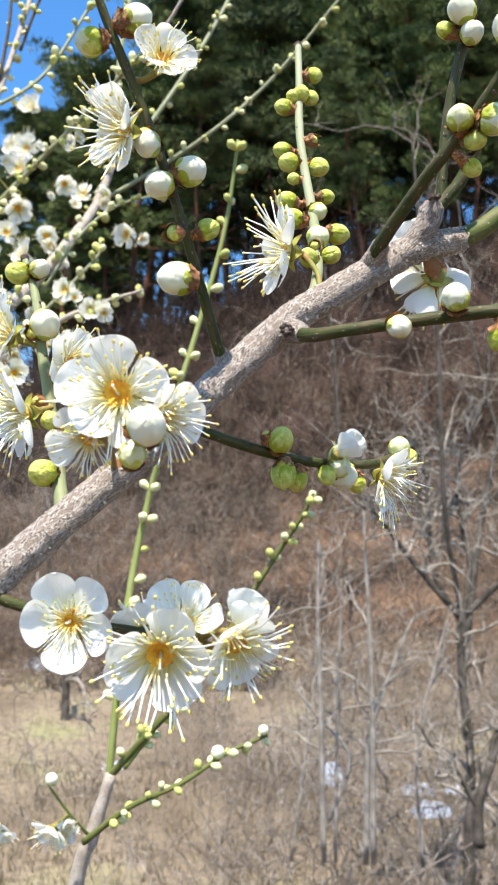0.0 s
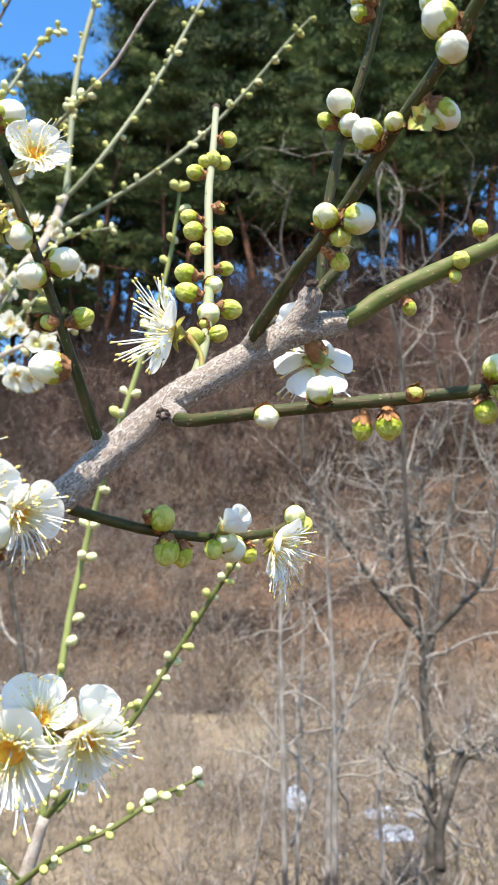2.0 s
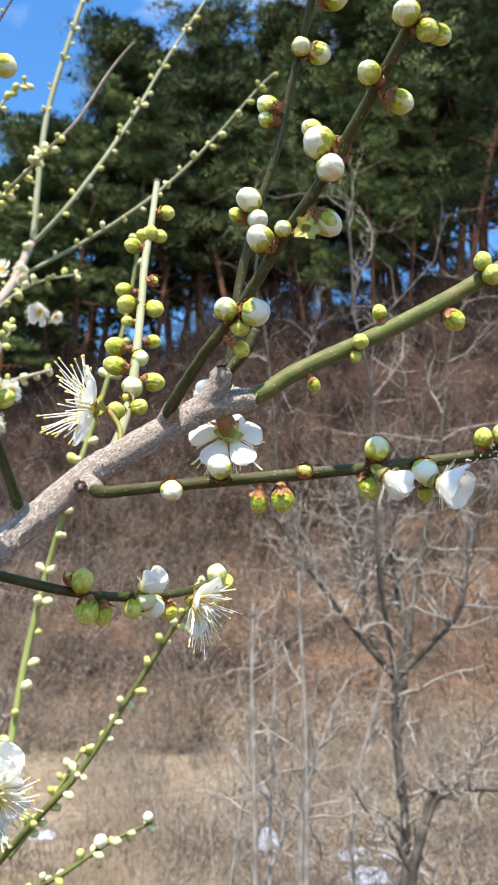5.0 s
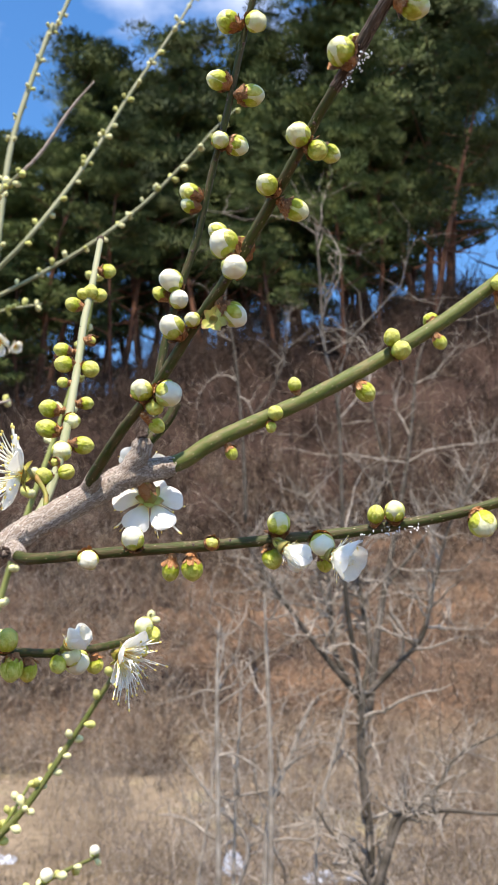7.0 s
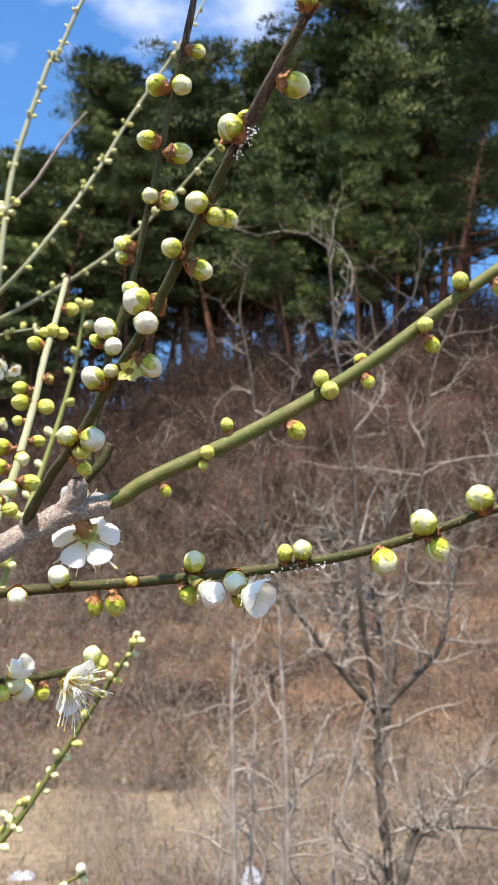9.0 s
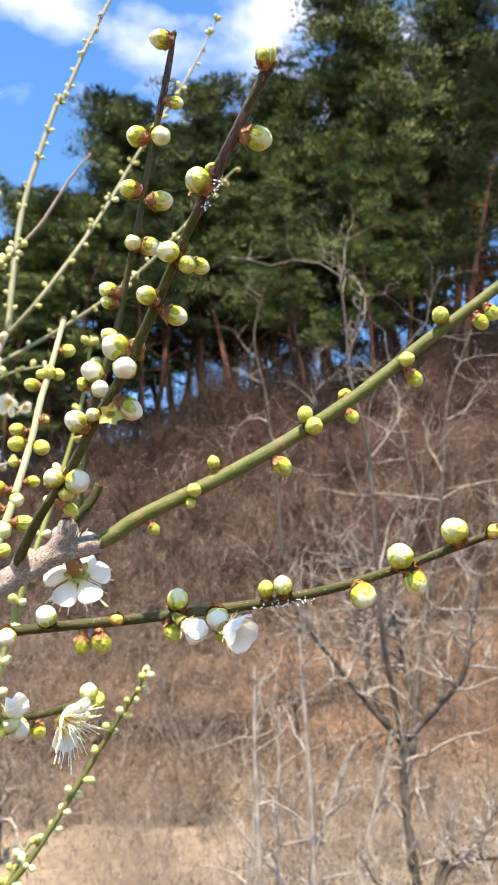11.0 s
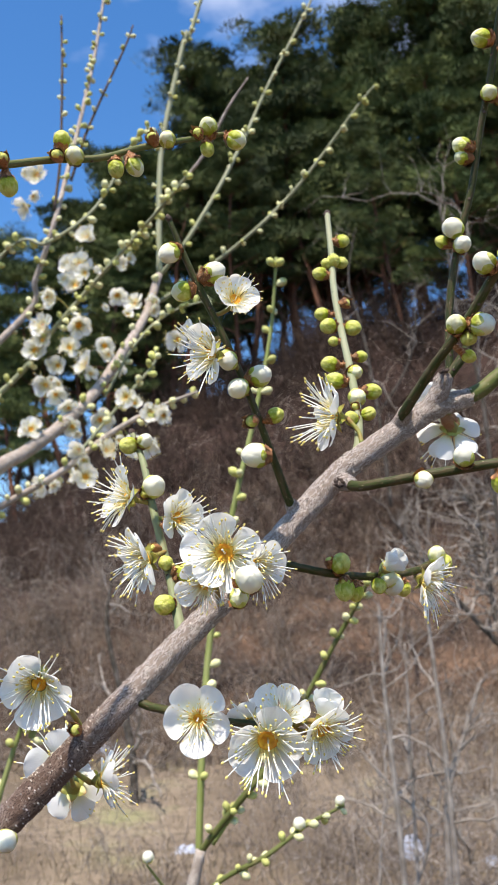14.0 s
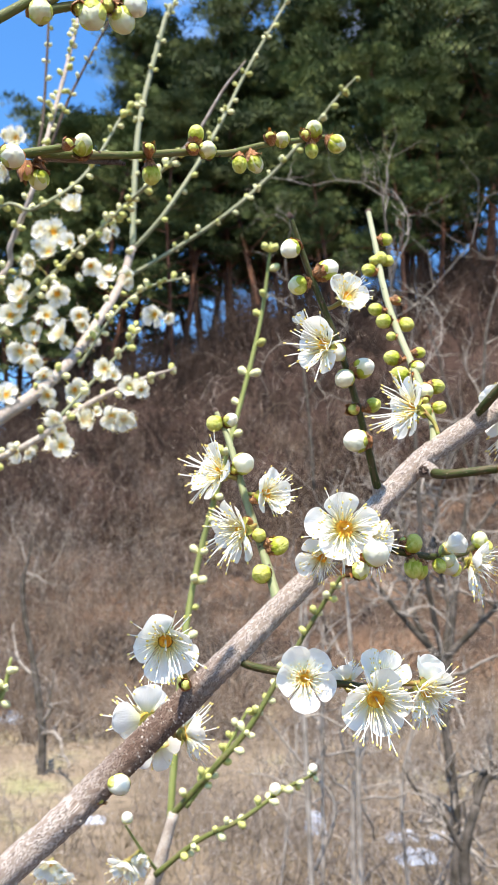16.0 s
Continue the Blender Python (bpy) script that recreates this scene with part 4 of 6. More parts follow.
# pines: four grown forms, copied along the crest
def pine(seed, height):
    """A pine with a bare red trunk and flat needle pads on whorls of limbs."""
    q = random.Random(seed)
    tree = tagged(new("pine_tree"), "tall red pine with dark green crown on the slope", "tree", "pines on the crest")
    trunk = wander(q, (0, 0, -0.6), (q.gauss(0, 0.06), q.gauss(0, 0.06), 1), height + 0.6, 0.2, 9, 0.06, 0.04)
    trunk = spline([tuple(p) for p in trunk], 3)
    clumps = Heap()
    for k in range(28):
        u = min(0.99, 0.3 + 0.69 * (k // 4) / 6.3 + q.uniform(-0.03, 0.03))
        p = trunk[int(u * (len(trunk) - 1))]
        a = (k % 4) * 1.57 + (k // 4) * 0.7 + q.uniform(-0.4, 0.4)
        ln = height * (0.145 * (1.08 - u) ** 0.6 + 0.03) * q.uniform(0.65, 1.35)
        line = wander(q, p.to_3d(), (math.cos(a), math.sin(a), q.uniform(0.0, 0.45)), ln, max(0.035, p[3] * 0.45), 6, 0.16, 0.03)
        place("limb", mesh_of("limb", *tube_data(line, 5, cap=False)), PINE_BARK, tree)
        if u < 0.42 and q.random() < 0.45:
            continue
        for s in range(2, 7):
            if u < 0.7 and s == 2:
                continue
            c = line[s].to_3d() + Vector((q.gauss(0, 0.3), q.gauss(0, 0.3), 0.15))
            for _ in range(3):
                e0 = c + Vector((q.gauss(0, 0.5), q.gauss(0, 0.5), q.gauss(0, 0.16)))
                rad = q.uniform(0.4, 0.85)
                for _ in range(74):
                    b, far = q.uniform(0, 6.29), q.random() ** 0.5
                    d = Vector((math.cos(b), math.sin(b), 0))
                    o = e0 + d * rad * far + Vector((0, 0, 0.22 * (1 - far * far) + q.gauss(0, 0.06)))
                    w = (d * (0.25 + 0.6 * far) + Vector((q.gauss(0, 0.3), q.gauss(0, 0.3), q.uniform(0.35, 1.0)))).normalized()
                    e = w.orthogonal().normalized() * q.uniform(0.02, 0.05)
                    clumps.blade(o - e, o + e, o + w * q.uniform(0.2, 0.38))
    place("trunk", mesh_of("trunk", *tube_data(trunk, 9, 0.1, 3)), PINE_BARK, tree)
    tagged(place("crown", mesh_of("crown", clumps.v, clumps.f), NEEDLES, tree, "dark green needle crown", smooth=False), kind="stuff")
    return tree


forms = [pine(k, 20.0) for k in (3, 8, 14, 27)]
q = random.Random(4)
stands = []
for k in range(44):
    row = min(1, k // 24)
    x = (-17 + 36 * (k % 24) / 23) if row == 0 else (-22 + 46 * (k - 24) / 9) if k < 34 else (2 + 18 * (k - 34) / 9)
    x, y = x + q.uniform(-0.6, 0.6), 50.5 + (k % 3) * 2.4 + q.uniform(-0.8, 0.8) + (12 * row if k < 34 else 3)
    az = math.degrees(math.atan2(x, y))
    top = float(np.interp(az, (-19, -12.5, -9, -4, 1, 4, 7, 9, 13, 16, 20), (27.3, 30, 32.9, 35, 35.6, 34.8, 35.8, 37, 39.3, 42, 44))) + q.uniform(-2.2, 0.6) - (3 * row if k < 34 else 2)
    stands.append((x, y, 1.45 + y * math.tan(radians(top)) - rise(x, y)))
for x, y in ((-15.5, 46), (-13, 48), (-10.5, 47), (-8, 48.5), (-3, 48.5), (6.5, 47.5), (10, 46.5), (12.5, 48), (15, 46)):
    az = math.degrees(math.atan2(x, y))
    top = float(np.interp(az, (-19, -12.5, -9, -4, 1, 7, 13, 20), (26.3, 28.6, 29.6, 30.4, 30.4, 31.4, 34.6, 39))) + q.uniform(-4, 0)
    stands.append((x, y, 1.45 + y * math.tan(radians(top)) - rise(x, y)))
for x, y, top in ((-1.4, 54.6, 34.6), (0.8, 53.5, 35.6), (2.7, 54.2, 34.9), (4.4, 53, 34.7), (6.3, 53.6, 34.8)):
    stands.append((x, y, 1.45 + y * math.tan(radians(top)) - rise(x, y)))
for k, (x, y, tall) in enumerate(stands):
    s = tall / 20
    m = Matrix.Translation((x, y, rise(x, y))) @ pose(0, 0, 0, q.uniform(-3, 3), q.uniform(-4, 4), q.uniform(0, 360))
    if k < 4:
        forms[k].matrix_basis = m @ Matrix.Diagonal((s, s, s, 1))
    else:
        o = copy_thing(forms[k % 4], m)
        o.scale = (s * q.uniform(0.9, 1.1), s * q.uniform(0.9, 1.1), s)

# trunks of the two plum trees, out of the camera's sight
place("trunk", tube_mesh("trunk", spline([(-0.72, 0.34, -0.1, 0.06), (-0.7, 0.33, 0.4, 0.045), (-0.64, 0.31, 0.85, 0.03), (-0.5, 0.12, 1.35, 0.012), (-0.47, 0.03, 1.62, 0.004)], 8), 14, 0.12, 40), BARK, plum)
place("trunk", tube_mesh("trunk", spline([(-0.9, 1.0, -0.1, 0.06), (-0.86, 0.98, 0.5, 0.045), (-0.78, 0.95, 1.1, 0.03), (-0.62, 0.93, 1.62, 0.008)], 8), 14, 0.12, 40), BARK_PALE, back)


# the thick brown branch and what grows from it
bough("branch", BARK, [(-0.62, 0.29, 1, 0.018), (-0.4, 0.24, 1.18, 0.010), (-0.2, 0.203, 1.325, 0.0056), (-0.1234, 0.2, 1.387, 0.0051), (-0.1136, 0.2015, 1.3955, 0.005), (-0.097, 0.2045, 1.4102, 0.0049), (-0.088, 0.2058, 1.4182, 0.0048), (-0.079, 0.207, 1.4263, 0.0047), (-0.07, 0.208, 1.4345, 0.0045), (-0.06, 0.2103, 1.4437, 0.0044), (-0.047, 0.2135, 1.4558, 0.0042), (-0.0308, 0.2175, 1.4705, 0.0041), (-0.0204, 0.22, 1.4805, 0.0041), (-0.0098, 0.2223, 1.4909, 0.0041), (0.002, 0.2258, 1.5025, 0.0042), (0.012, 0.2285, 1.5115, 0.0042), (0.024, 0.231, 1.5192, 0.0042), (0.036, 0.2325, 1.5266, 0.0042), (0.0445, 0.2335, 1.5315, 0.0042), (0.0502, 0.2345, 1.533, 0.0039), (0.0585, 0.2365, 1.5352, 0.0034)])
bough("branch_stub", BARK, [(0.0432, 0.2325, 1.5315, 0.0034), (0.0474, 0.231, 1.5368, 0.0034), (0.0489, 0.2295, 1.5406, 0.0033), (0.0493, 0.229, 1.543, 0.0023)])
bough("green_branch", GREEN, [(0.0525, 0.235, 1.5334, 0.0031), (0.0625, 0.2365, 1.5373, 0.0031), (0.0737, 0.237, 1.5446, 0.003), (0.1044, 0.24, 1.56, 0.003), (0.1325, 0.242, 1.5762, 0.0029), (0.1569, 0.241, 1.592, 0.0028), (0.1842, 0.239, 1.6129, 0.0026), (0.2125, 0.236, 1.6334, 0.0024), (0.2403, 0.232, 1.6565, 0.0023)])
twig("upright_twig", GREEN_DARK, [(0.0322, 0.231, 1.5262, 0.0022), (0.0342, 0.2235, 1.5298, 0.0021), (0.0427, 0.209, 1.5402, 0.0018), (0.0532, 0.197, 1.5515, 0.0018), (0.0633, 0.184, 1.5653, 0.0017), (0.0736, 0.171, 1.5779, 0.0017), (0.0843, 0.154, 1.5937, 0.0016), (0.0925, 0.14, 1.6064, 0.0014), (0.0987, 0.131, 1.6148, 0.0014), (0.1059, 0.12, 1.6251, 0.0012), (0.112, 0.111, 1.6337, 0.001)])
twig("scarred_tip", DARKTWIG, [(0.0949, 0.1367, 1.6097, 0.0013), (0.0987, 0.131, 1.6148, 0.0014), (0.1023, 0.1255, 1.6202, 0.0014), (0.1059, 0.12, 1.6251, 0.0013), (0.1094, 0.1155, 1.6305, 0.0012), (0.112, 0.111, 1.6337, 0.0011)])
twig("upright_twig", GREEN_DARK, [(0.0515, 0.231, 1.5419, 0.0017), (0.054, 0.23, 1.5671, 0.0016), (0.0589, 0.227, 1.5893, 0.0015), (0.0652, 0.222, 1.609, 0.0014), (0.0695, 0.216, 1.6282, 0.0013), (0.0739, 0.209, 1.6457, 0.0013), (0.0776, 0.203, 1.6636, 0.0012), (0.0808, 0.198, 1.6773, 0.0012), (0.0842, 0.192, 1.6903, 0.0011), (0.0874, 0.187, 1.706, 0.0007)])
twig("scarred_tip", DARKTWIG, [(0.0817, 0.1965, 1.6809, 0.0011), (0.0842, 0.192, 1.6903, 0.0011), (0.0859, 0.189, 1.6983, 0.001), (0.0874, 0.187, 1.7067, 0.0007)])
twig("cut_twig", GREEN_DARK, [(0.0507, 0.2295, 1.5417, 0.0019), (0.0565, 0.229, 1.5485, 0.0019), (0.0596, 0.228, 1.5547, 0.0018)])
twig("side_twig", GREEN_DARK, [(0.0098, 0.2265, 1.5075, 0.0022), (0.0128, 0.2205, 1.5042, 0.0022), (0.0175, 0.2155, 1.503, 0.002), (0.0258, 0.211, 1.5033, 0.0019), (0.05, 0.204, 1.5048, 0.0019), (0.0686, 0.199, 1.5058, 0.0019), (0.0902, 0.195, 1.5075, 0.0018), (0.1089, 0.191, 1.5092, 0.0018), (0.1304, 0.185, 1.5124, 0.0017), (0.1498, 0.179, 1.5172, 0.0016), (0.1656, 0.174, 1.5223, 0.0014), (0.1776, 0.169, 1.5263, 0.0013), (0.1908, 0.163, 1.5324, 0.0011)])
twig("side_twig", GREEN_DARK, [(-0.0062, 0.2245, 1.4962, 0.002), (-0.0088, 0.2205, 1.5012, 0.0018), (-0.0151, 0.209, 1.5222, 0.0015), (-0.0209, 0.202, 1.5404, 0.0014), (-0.0273, 0.197, 1.5572, 0.0014), (-0.0342, 0.192, 1.5736, 0.0013), (-0.04, 0.187, 1.5904, 0.0009)])
twig("pale_twig", PALE, [(0.0152, 0.2288, 1.5138, 0.0019), (0.0186, 0.242, 1.5277, 0.0019), (0.0198, 0.268, 1.551, 0.002), (0.0191, 0.313, 1.5942, 0.002), (0.0189, 0.332, 1.6178, 0.002), (0.0202, 0.352, 1.6437, 0.0019), (0.0214, 0.378, 1.6785, 0.0018)])
twig("side_twig", GREEN_DARK, [(-0.0185, 0.2205, 1.482, 0.0018), (-0.0107, 0.23, 1.4796, 0.0017), (0.0047, 0.243, 1.4761, 0.0017), (0.0211, 0.26, 1.4748, 0.0017), (0.0391, 0.285, 1.4771, 0.0017), (0.0506, 0.3, 1.4821, 0.0015)])
twig("side_twig", OLIVE, [(-0.0462, 0.2138, 1.4566, 0.0022), (-0.0503, 0.224, 1.4741, 0.0019), (-0.0539, 0.231, 1.4872, 0.0018), (-0.0587, 0.239, 1.5055, 0.0017), (-0.0628, 0.247, 1.5226, 0.0015), (-0.0677, 0.253, 1.5355, 0.0011)])
twig("flower_spur", GREEN_DARK, [(-0.0625, 0.2095, 1.4412, 0.0018), (-0.0576, 0.208, 1.4377, 0.0015), (-0.0464, 0.203, 1.4353, 0.0013), (-0.0352, 0.202, 1.4325, 0.0012), (-0.0262, 0.199, 1.4315, 0.0012), (-0.012, 0.195, 1.4297, 0.001)])
twig("side_twig", GREEN, [(-0.42, 0.06, 1.5, 0.004), (-0.1357, 0.132, 1.5833, 0.0016), (-0.1209, 0.143, 1.5914, 0.0015), (-0.1066, 0.152, 1.5957, 0.0015), (-0.0914, 0.164, 1.6019, 0.0014), (-0.0756, 0.177, 1.6097, 0.0014), (-0.0621, 0.187, 1.6145, 0.0013), (-0.0497, 0.196, 1.6222, 0.0012), (-0.0362, 0.208, 1.6305, 0.0012), (-0.0227, 0.221, 1.6392, 0.001)])
twig("dead_stub", BARK, [(-0.1199, 0.146, 1.5917, 0.001), (-0.1092, 0.152, 1.5942, 0.0011), (-0.0982, 0.16, 1.5975, 0.001), (-0.0945, 0.162, 1.5978, 0.0007)])
twig("side_twig", GREEN, [(-0.47, -0.03, 1.27, 0.006), (-0.1241, 0.1, 1.6021, 0.0016), (-0.1114, 0.105, 1.6099, 0.0015), (-0.1022, 0.11, 1.6159, 0.0014), (-0.0924, 0.115, 1.6207, 0.0013), (-0.0821, 0.12, 1.6293, 0.0012)])
bough("twig_collar", BARK, [(0.032, 0.2315, 1.5258, 0.0031), (0.0335, 0.2275, 1.5282, 0.0028), (0.0342, 0.225, 1.5296, 0.0023), (0.0346, 0.224, 1.5302, 0.0015)])
bough("twig_collar", BARK, [(-0.0056, 0.2246, 1.495, 0.0032), (-0.0072, 0.2232, 1.498, 0.0028), (-0.0081, 0.222, 1.4998, 0.0021), (-0.0085, 0.2214, 1.5006, 0.0014)])
bough("twig_collar", BARK, [(0.0088, 0.2278, 1.5082, 0.0034), (0.011, 0.2238, 1.5058, 0.0031), (0.0128, 0.2212, 1.5046, 0.0026), (0.0136, 0.22, 1.5041, 0.0016)])

# buds, twig by twig
bud("m", (0.1122, 0.1086, 1.6372), (0.112, 0.111, 1.6337), 5.6)
bud("m", (0.1109, 0.1212, 1.6216), (0.1053, 0.1209, 1.6243), 6.4)
bud("m", (0.0948, 0.1284, 1.6143), (0.0981, 0.1318, 1.614), 6.5)
bud("m", (0.099, 0.1314, 1.6192), (0.1004, 0.1283, 1.6173), 3.9)
bud("m", (0.0867, 0.1418, 1.6005), (0.0894, 0.1453, 1.6016), 5.8)
bud("g", (0.0921, 0.144, 1.5977), (0.0887, 0.1465, 1.6006), 4.9)
bud("m", (0.0957, 0.1459, 1.5981), (0.0894, 0.1453, 1.6016), 4.7)
bud("m", (0.0803, 0.1521, 1.5925), (0.0835, 0.1553, 1.5925), 5.4)
bud("m", (0.0888, 0.1572, 1.5879), (0.0827, 0.1567, 1.5912), 5.8)
bud("w", (0.07, 0.166, 1.5823), (0.0754, 0.1684, 1.5804), 7.6)
bud("m", (0.0688, 0.1663, 1.5861), (0.0763, 0.167, 1.5817), 5.0)
bud("m", (0.076, 0.1712, 1.584), (0.0763, 0.167, 1.5817), 6.1)
bud("w", (0.0734, 0.1663, 1.5758), (0.0736, 0.171, 1.5779), 6.9)
bud("w", (0.0746, 0.1785, 1.5673), (0.0684, 0.1777, 1.5715), 7.1)
bud("w", (0.0571, 0.183, 1.5647), (0.0616, 0.1862, 1.563), 7.2)
bud("m", (0.0626, 0.1792, 1.5657), (0.0641, 0.1829, 1.5664), 4.4)
blossom((0.0682, 0.1778, 1.565), (0.1, -0.97, -0.2), (0.0658, 0.1808, 1.5684), 14.5, 84, 18, 0.28, 0)
bud("m", (0.0487, 0.1954, 1.5498), (0.0506, 0.2, 1.5486), 6.4)
bud("w", (0.0568, 0.1931, 1.5479), (0.0532, 0.197, 1.5515), 7.7)
bud("g", (0.0537, 0.2037, 1.5413), (0.0479, 0.2029, 1.5458), 4.7)
bud("g", (0.0532, 0.1978, 1.5452), (0.0497, 0.201, 1.5476), 5.0)
bud("m", (0.0823, 0.1859, 1.7044), (0.0872, 0.1874, 1.7047), 7.1)
bud("m", (0.0881, 0.1941, 1.6841), (0.0831, 0.194, 1.6858), 4.8)
bud("m", (0.0734, 0.1996, 1.6749), (0.0797, 0.1997, 1.673), 7.2)
bud("m", (0.0831, 0.1952, 1.6721), (0.0803, 0.1989, 1.6751), 6.7)
bud("m", (0.0705, 0.2045, 1.6568), (0.0761, 0.2054, 1.6564), 6.8)
bud("m", (0.0827, 0.2061, 1.6527), (0.0755, 0.2064, 1.6533), 7.2)
bud("m", (0.0721, 0.2078, 1.6374), (0.0721, 0.2119, 1.6385), 5.6)
bud("m", (0.0784, 0.2115, 1.6379), (0.0725, 0.2113, 1.6399), 6.5)
bud("m", (0.0623, 0.218, 1.6237), (0.0681, 0.2181, 1.622), 6.5)
bud("m", (0.0623, 0.2192, 1.6198), (0.0674, 0.2191, 1.6187), 5.3)
bud("w", (0.0563, 0.2224, 1.5944), (0.0604, 0.2259, 1.5944), 7.6)
bud("g", (0.0533, 0.2268, 1.5914), (0.0589, 0.227, 1.5893), 4.9)
bud("w", (0.0598, 0.2223, 1.5882), (0.0589, 0.227, 1.5893), 6.4)
bud("g", (0.0999, 0.2383, 1.5648), (0.1019, 0.2398, 1.5586), 4.6)
bud("g", (0.0924, 0.2338, 1.5534), (0.0936, 0.2391, 1.5545), 5.3)
bud("g", (0.0917, 0.2361, 1.5487), (0.0908, 0.2388, 1.5531), 3.7)
bud("g", (0.0785, 0.2376, 1.5399), (0.0755, 0.2373, 1.5456), 4.5)
bud("g", (0.1341, 0.2371, 1.5825), (0.1367, 0.242, 1.5788), 6.3)
bud("g", (0.137, 0.2362, 1.5774), (0.1367, 0.242, 1.5788), 6.7)
bud("g", (0.1257, 0.2427, 1.5633), (0.1212, 0.2414, 1.5694), 6.8)
bud("g", (0.1511, 0.2456, 1.5923), (0.1527, 0.2413, 1.589), 5.7)
bud("g", (0.1527, 0.2404, 1.5817), (0.1506, 0.2414, 1.5877), 5.1)
bud("g", (0.1735, 0.2348, 1.6031), (0.1749, 0.2398, 1.6058), 6.0)
bud("g", (0.1783, 0.2414, 1.5972), (0.1726, 0.24, 1.604), 6.1)
bud("g", (0.1875, 0.2338, 1.6209), (0.1912, 0.2383, 1.618), 6.5)
bud("g", (0.2052, 0.2385, 1.6192), (0.2007, 0.2374, 1.6247), 6.2)
bud("g", (0.2094, 0.238, 1.6226), (0.2054, 0.2368, 1.6281), 6.2)
bud("w", (0.0477, 0.1992, 1.508), (0.0478, 0.2045, 1.5047), 6.9)
bud("w", (0.0347, 0.2034, 1.5017), (0.0344, 0.2075, 1.504), 5.9)
bud("s", (0.0694, 0.1945, 1.5061), (0.0686, 0.199, 1.5058), 4.4)
bud("g", (0.0583, 0.2034, 1.4986), (0.0584, 0.2017, 1.5052), 5.2)
bud("g", (0.0642, 0.2018, 1.499), (0.064, 0.2001, 1.5055), 6.2)
bud("m", (0.0873, 0.191, 1.5116), (0.0885, 0.1953, 1.5073), 6.4)
bud("g", (0.0861, 0.1958, 1.5016), (0.085, 0.196, 1.5071), 5.8)
bud("w", (0.0993, 0.1891, 1.5053), (0.0996, 0.1931, 1.5082), 6.7)
bud("g", (0.1009, 0.1951, 1.5002), (0.0996, 0.1931, 1.5082), 4.4)
bud("g", (0.1138, 0.1859, 1.5136), (0.1141, 0.1896, 1.5098), 4.7)
bud("m", (0.1188, 0.184, 1.5145), (0.1196, 0.1881, 1.5106), 5.7)
bud("m", (0.1415, 0.1791, 1.5102), (0.1405, 0.1819, 1.5147), 7.5)
bud("m", (0.1516, 0.1725, 1.5208), (0.1541, 0.1777, 1.5185), 7.4)
bud("m", (0.1564, 0.1767, 1.5132), (0.1554, 0.1773, 1.5189), 7.2)
bud("m", (0.1669, 0.168, 1.5271), (0.1698, 0.1724, 1.5237), 7.4)
bud("s", (0.177, 0.1646, 1.5264), (0.1787, 0.1685, 1.5267), 4.8)
bud("g", (0.0274, 0.3606, 1.6544), (0.0206, 0.3602, 1.6546), 7.2)
bud("g", (0.0205, 0.3432, 1.6366), (0.02, 0.3483, 1.6388), 7.4)
bud("g", (0.0249, 0.3459, 1.6362), (0.02, 0.3483, 1.6388), 6.3)
bud("g", (0.0171, 0.3425, 1.6354), (0.0199, 0.3466, 1.6365), 5.7)
bud("g", (0.0129, 0.3394, 1.629), (0.0194, 0.34, 1.628), 6.8)
bud("s", (0.0235, 0.3214, 1.6059), (0.0189, 0.3241, 1.6071), 5.4)
bud("g", (0.0112, 0.3172, 1.5994), (0.019, 0.3177, 1.5992), 6.9)
bud("g", (0.0133, 0.3074, 1.5906), (0.0192, 0.3101, 1.5912), 7.2)
bud("g", (0.0251, 0.3081, 1.589), (0.0192, 0.3101, 1.5912), 7.2)
bud("g", (0.0146, 0.2973, 1.5794), (0.0194, 0.2992, 1.5805), 4.5)
bud("g", (0.0256, 0.2869, 1.5688), (0.0196, 0.2867, 1.5686), 5.3)
bud("g", (0.0113, 0.2821, 1.5647), (0.0197, 0.2826, 1.5646), 7.1)
bud("g", (0.0125, 0.2706, 1.5549), (0.0198, 0.2712, 1.5539), 7.3)
bud("m", (0.0217, 0.2743, 1.5584), (0.0197, 0.2785, 1.5608), 6.0)
bud("g", (0.0271, 0.2656, 1.5479), (0.0197, 0.2651, 1.5483), 6.7)
bud("m", (0.0202, 0.2572, 1.5438), (0.0197, 0.2624, 1.5458), 7.4)
bud("g", (0.0233, 0.2474, 1.5343), (0.0193, 0.2507, 1.5354), 5.5)
bud("g", (0.0159, 0.243, 1.5323), (0.019, 0.2469, 1.532), 5.4)
bud("s", (0.0188, 0.251, 1.5385), (0.0195, 0.255, 1.5391), 3.9)
bud("w", (-0.0269, 0.1926, 1.5735), (-0.0331, 0.1928, 1.5709), 7.2)
bud("m", (-0.0381, 0.1929, 1.5676), (-0.0325, 0.1932, 1.5695), 6.7)
bud("w", (-0.0245, 0.1956, 1.5442), (-0.0235, 0.1998, 1.5475), 6.7)
bud("w", (-0.0219, 0.1986, 1.5353), (-0.0199, 0.203, 1.5375), 7.0)
bud("w", (-0.0144, 0.2012, 1.5399), (-0.0204, 0.2025, 1.5389), 7.4)
bud("g", (-0.0107, 0.2074, 1.5279), (-0.0161, 0.2077, 1.5255), 5.6)
bud("s", (-0.0189, 0.2037, 1.5251), (-0.0166, 0.207, 1.5271), 4.9)
bud("w", (-0.0409, 0.1866, 1.5788), (-0.0371, 0.1895, 1.582), 7.0)
bud("g", (0.0074, 0.2391, 1.4797), (0.006, 0.2443, 1.4759), 7.5)
bud("s", (0.004, 0.2391, 1.4805), (0.0033, 0.2418, 1.4763), 4.0)
bud("g", (0.0086, 0.2453, 1.47), (0.0087, 0.2468, 1.4755), 7.2)
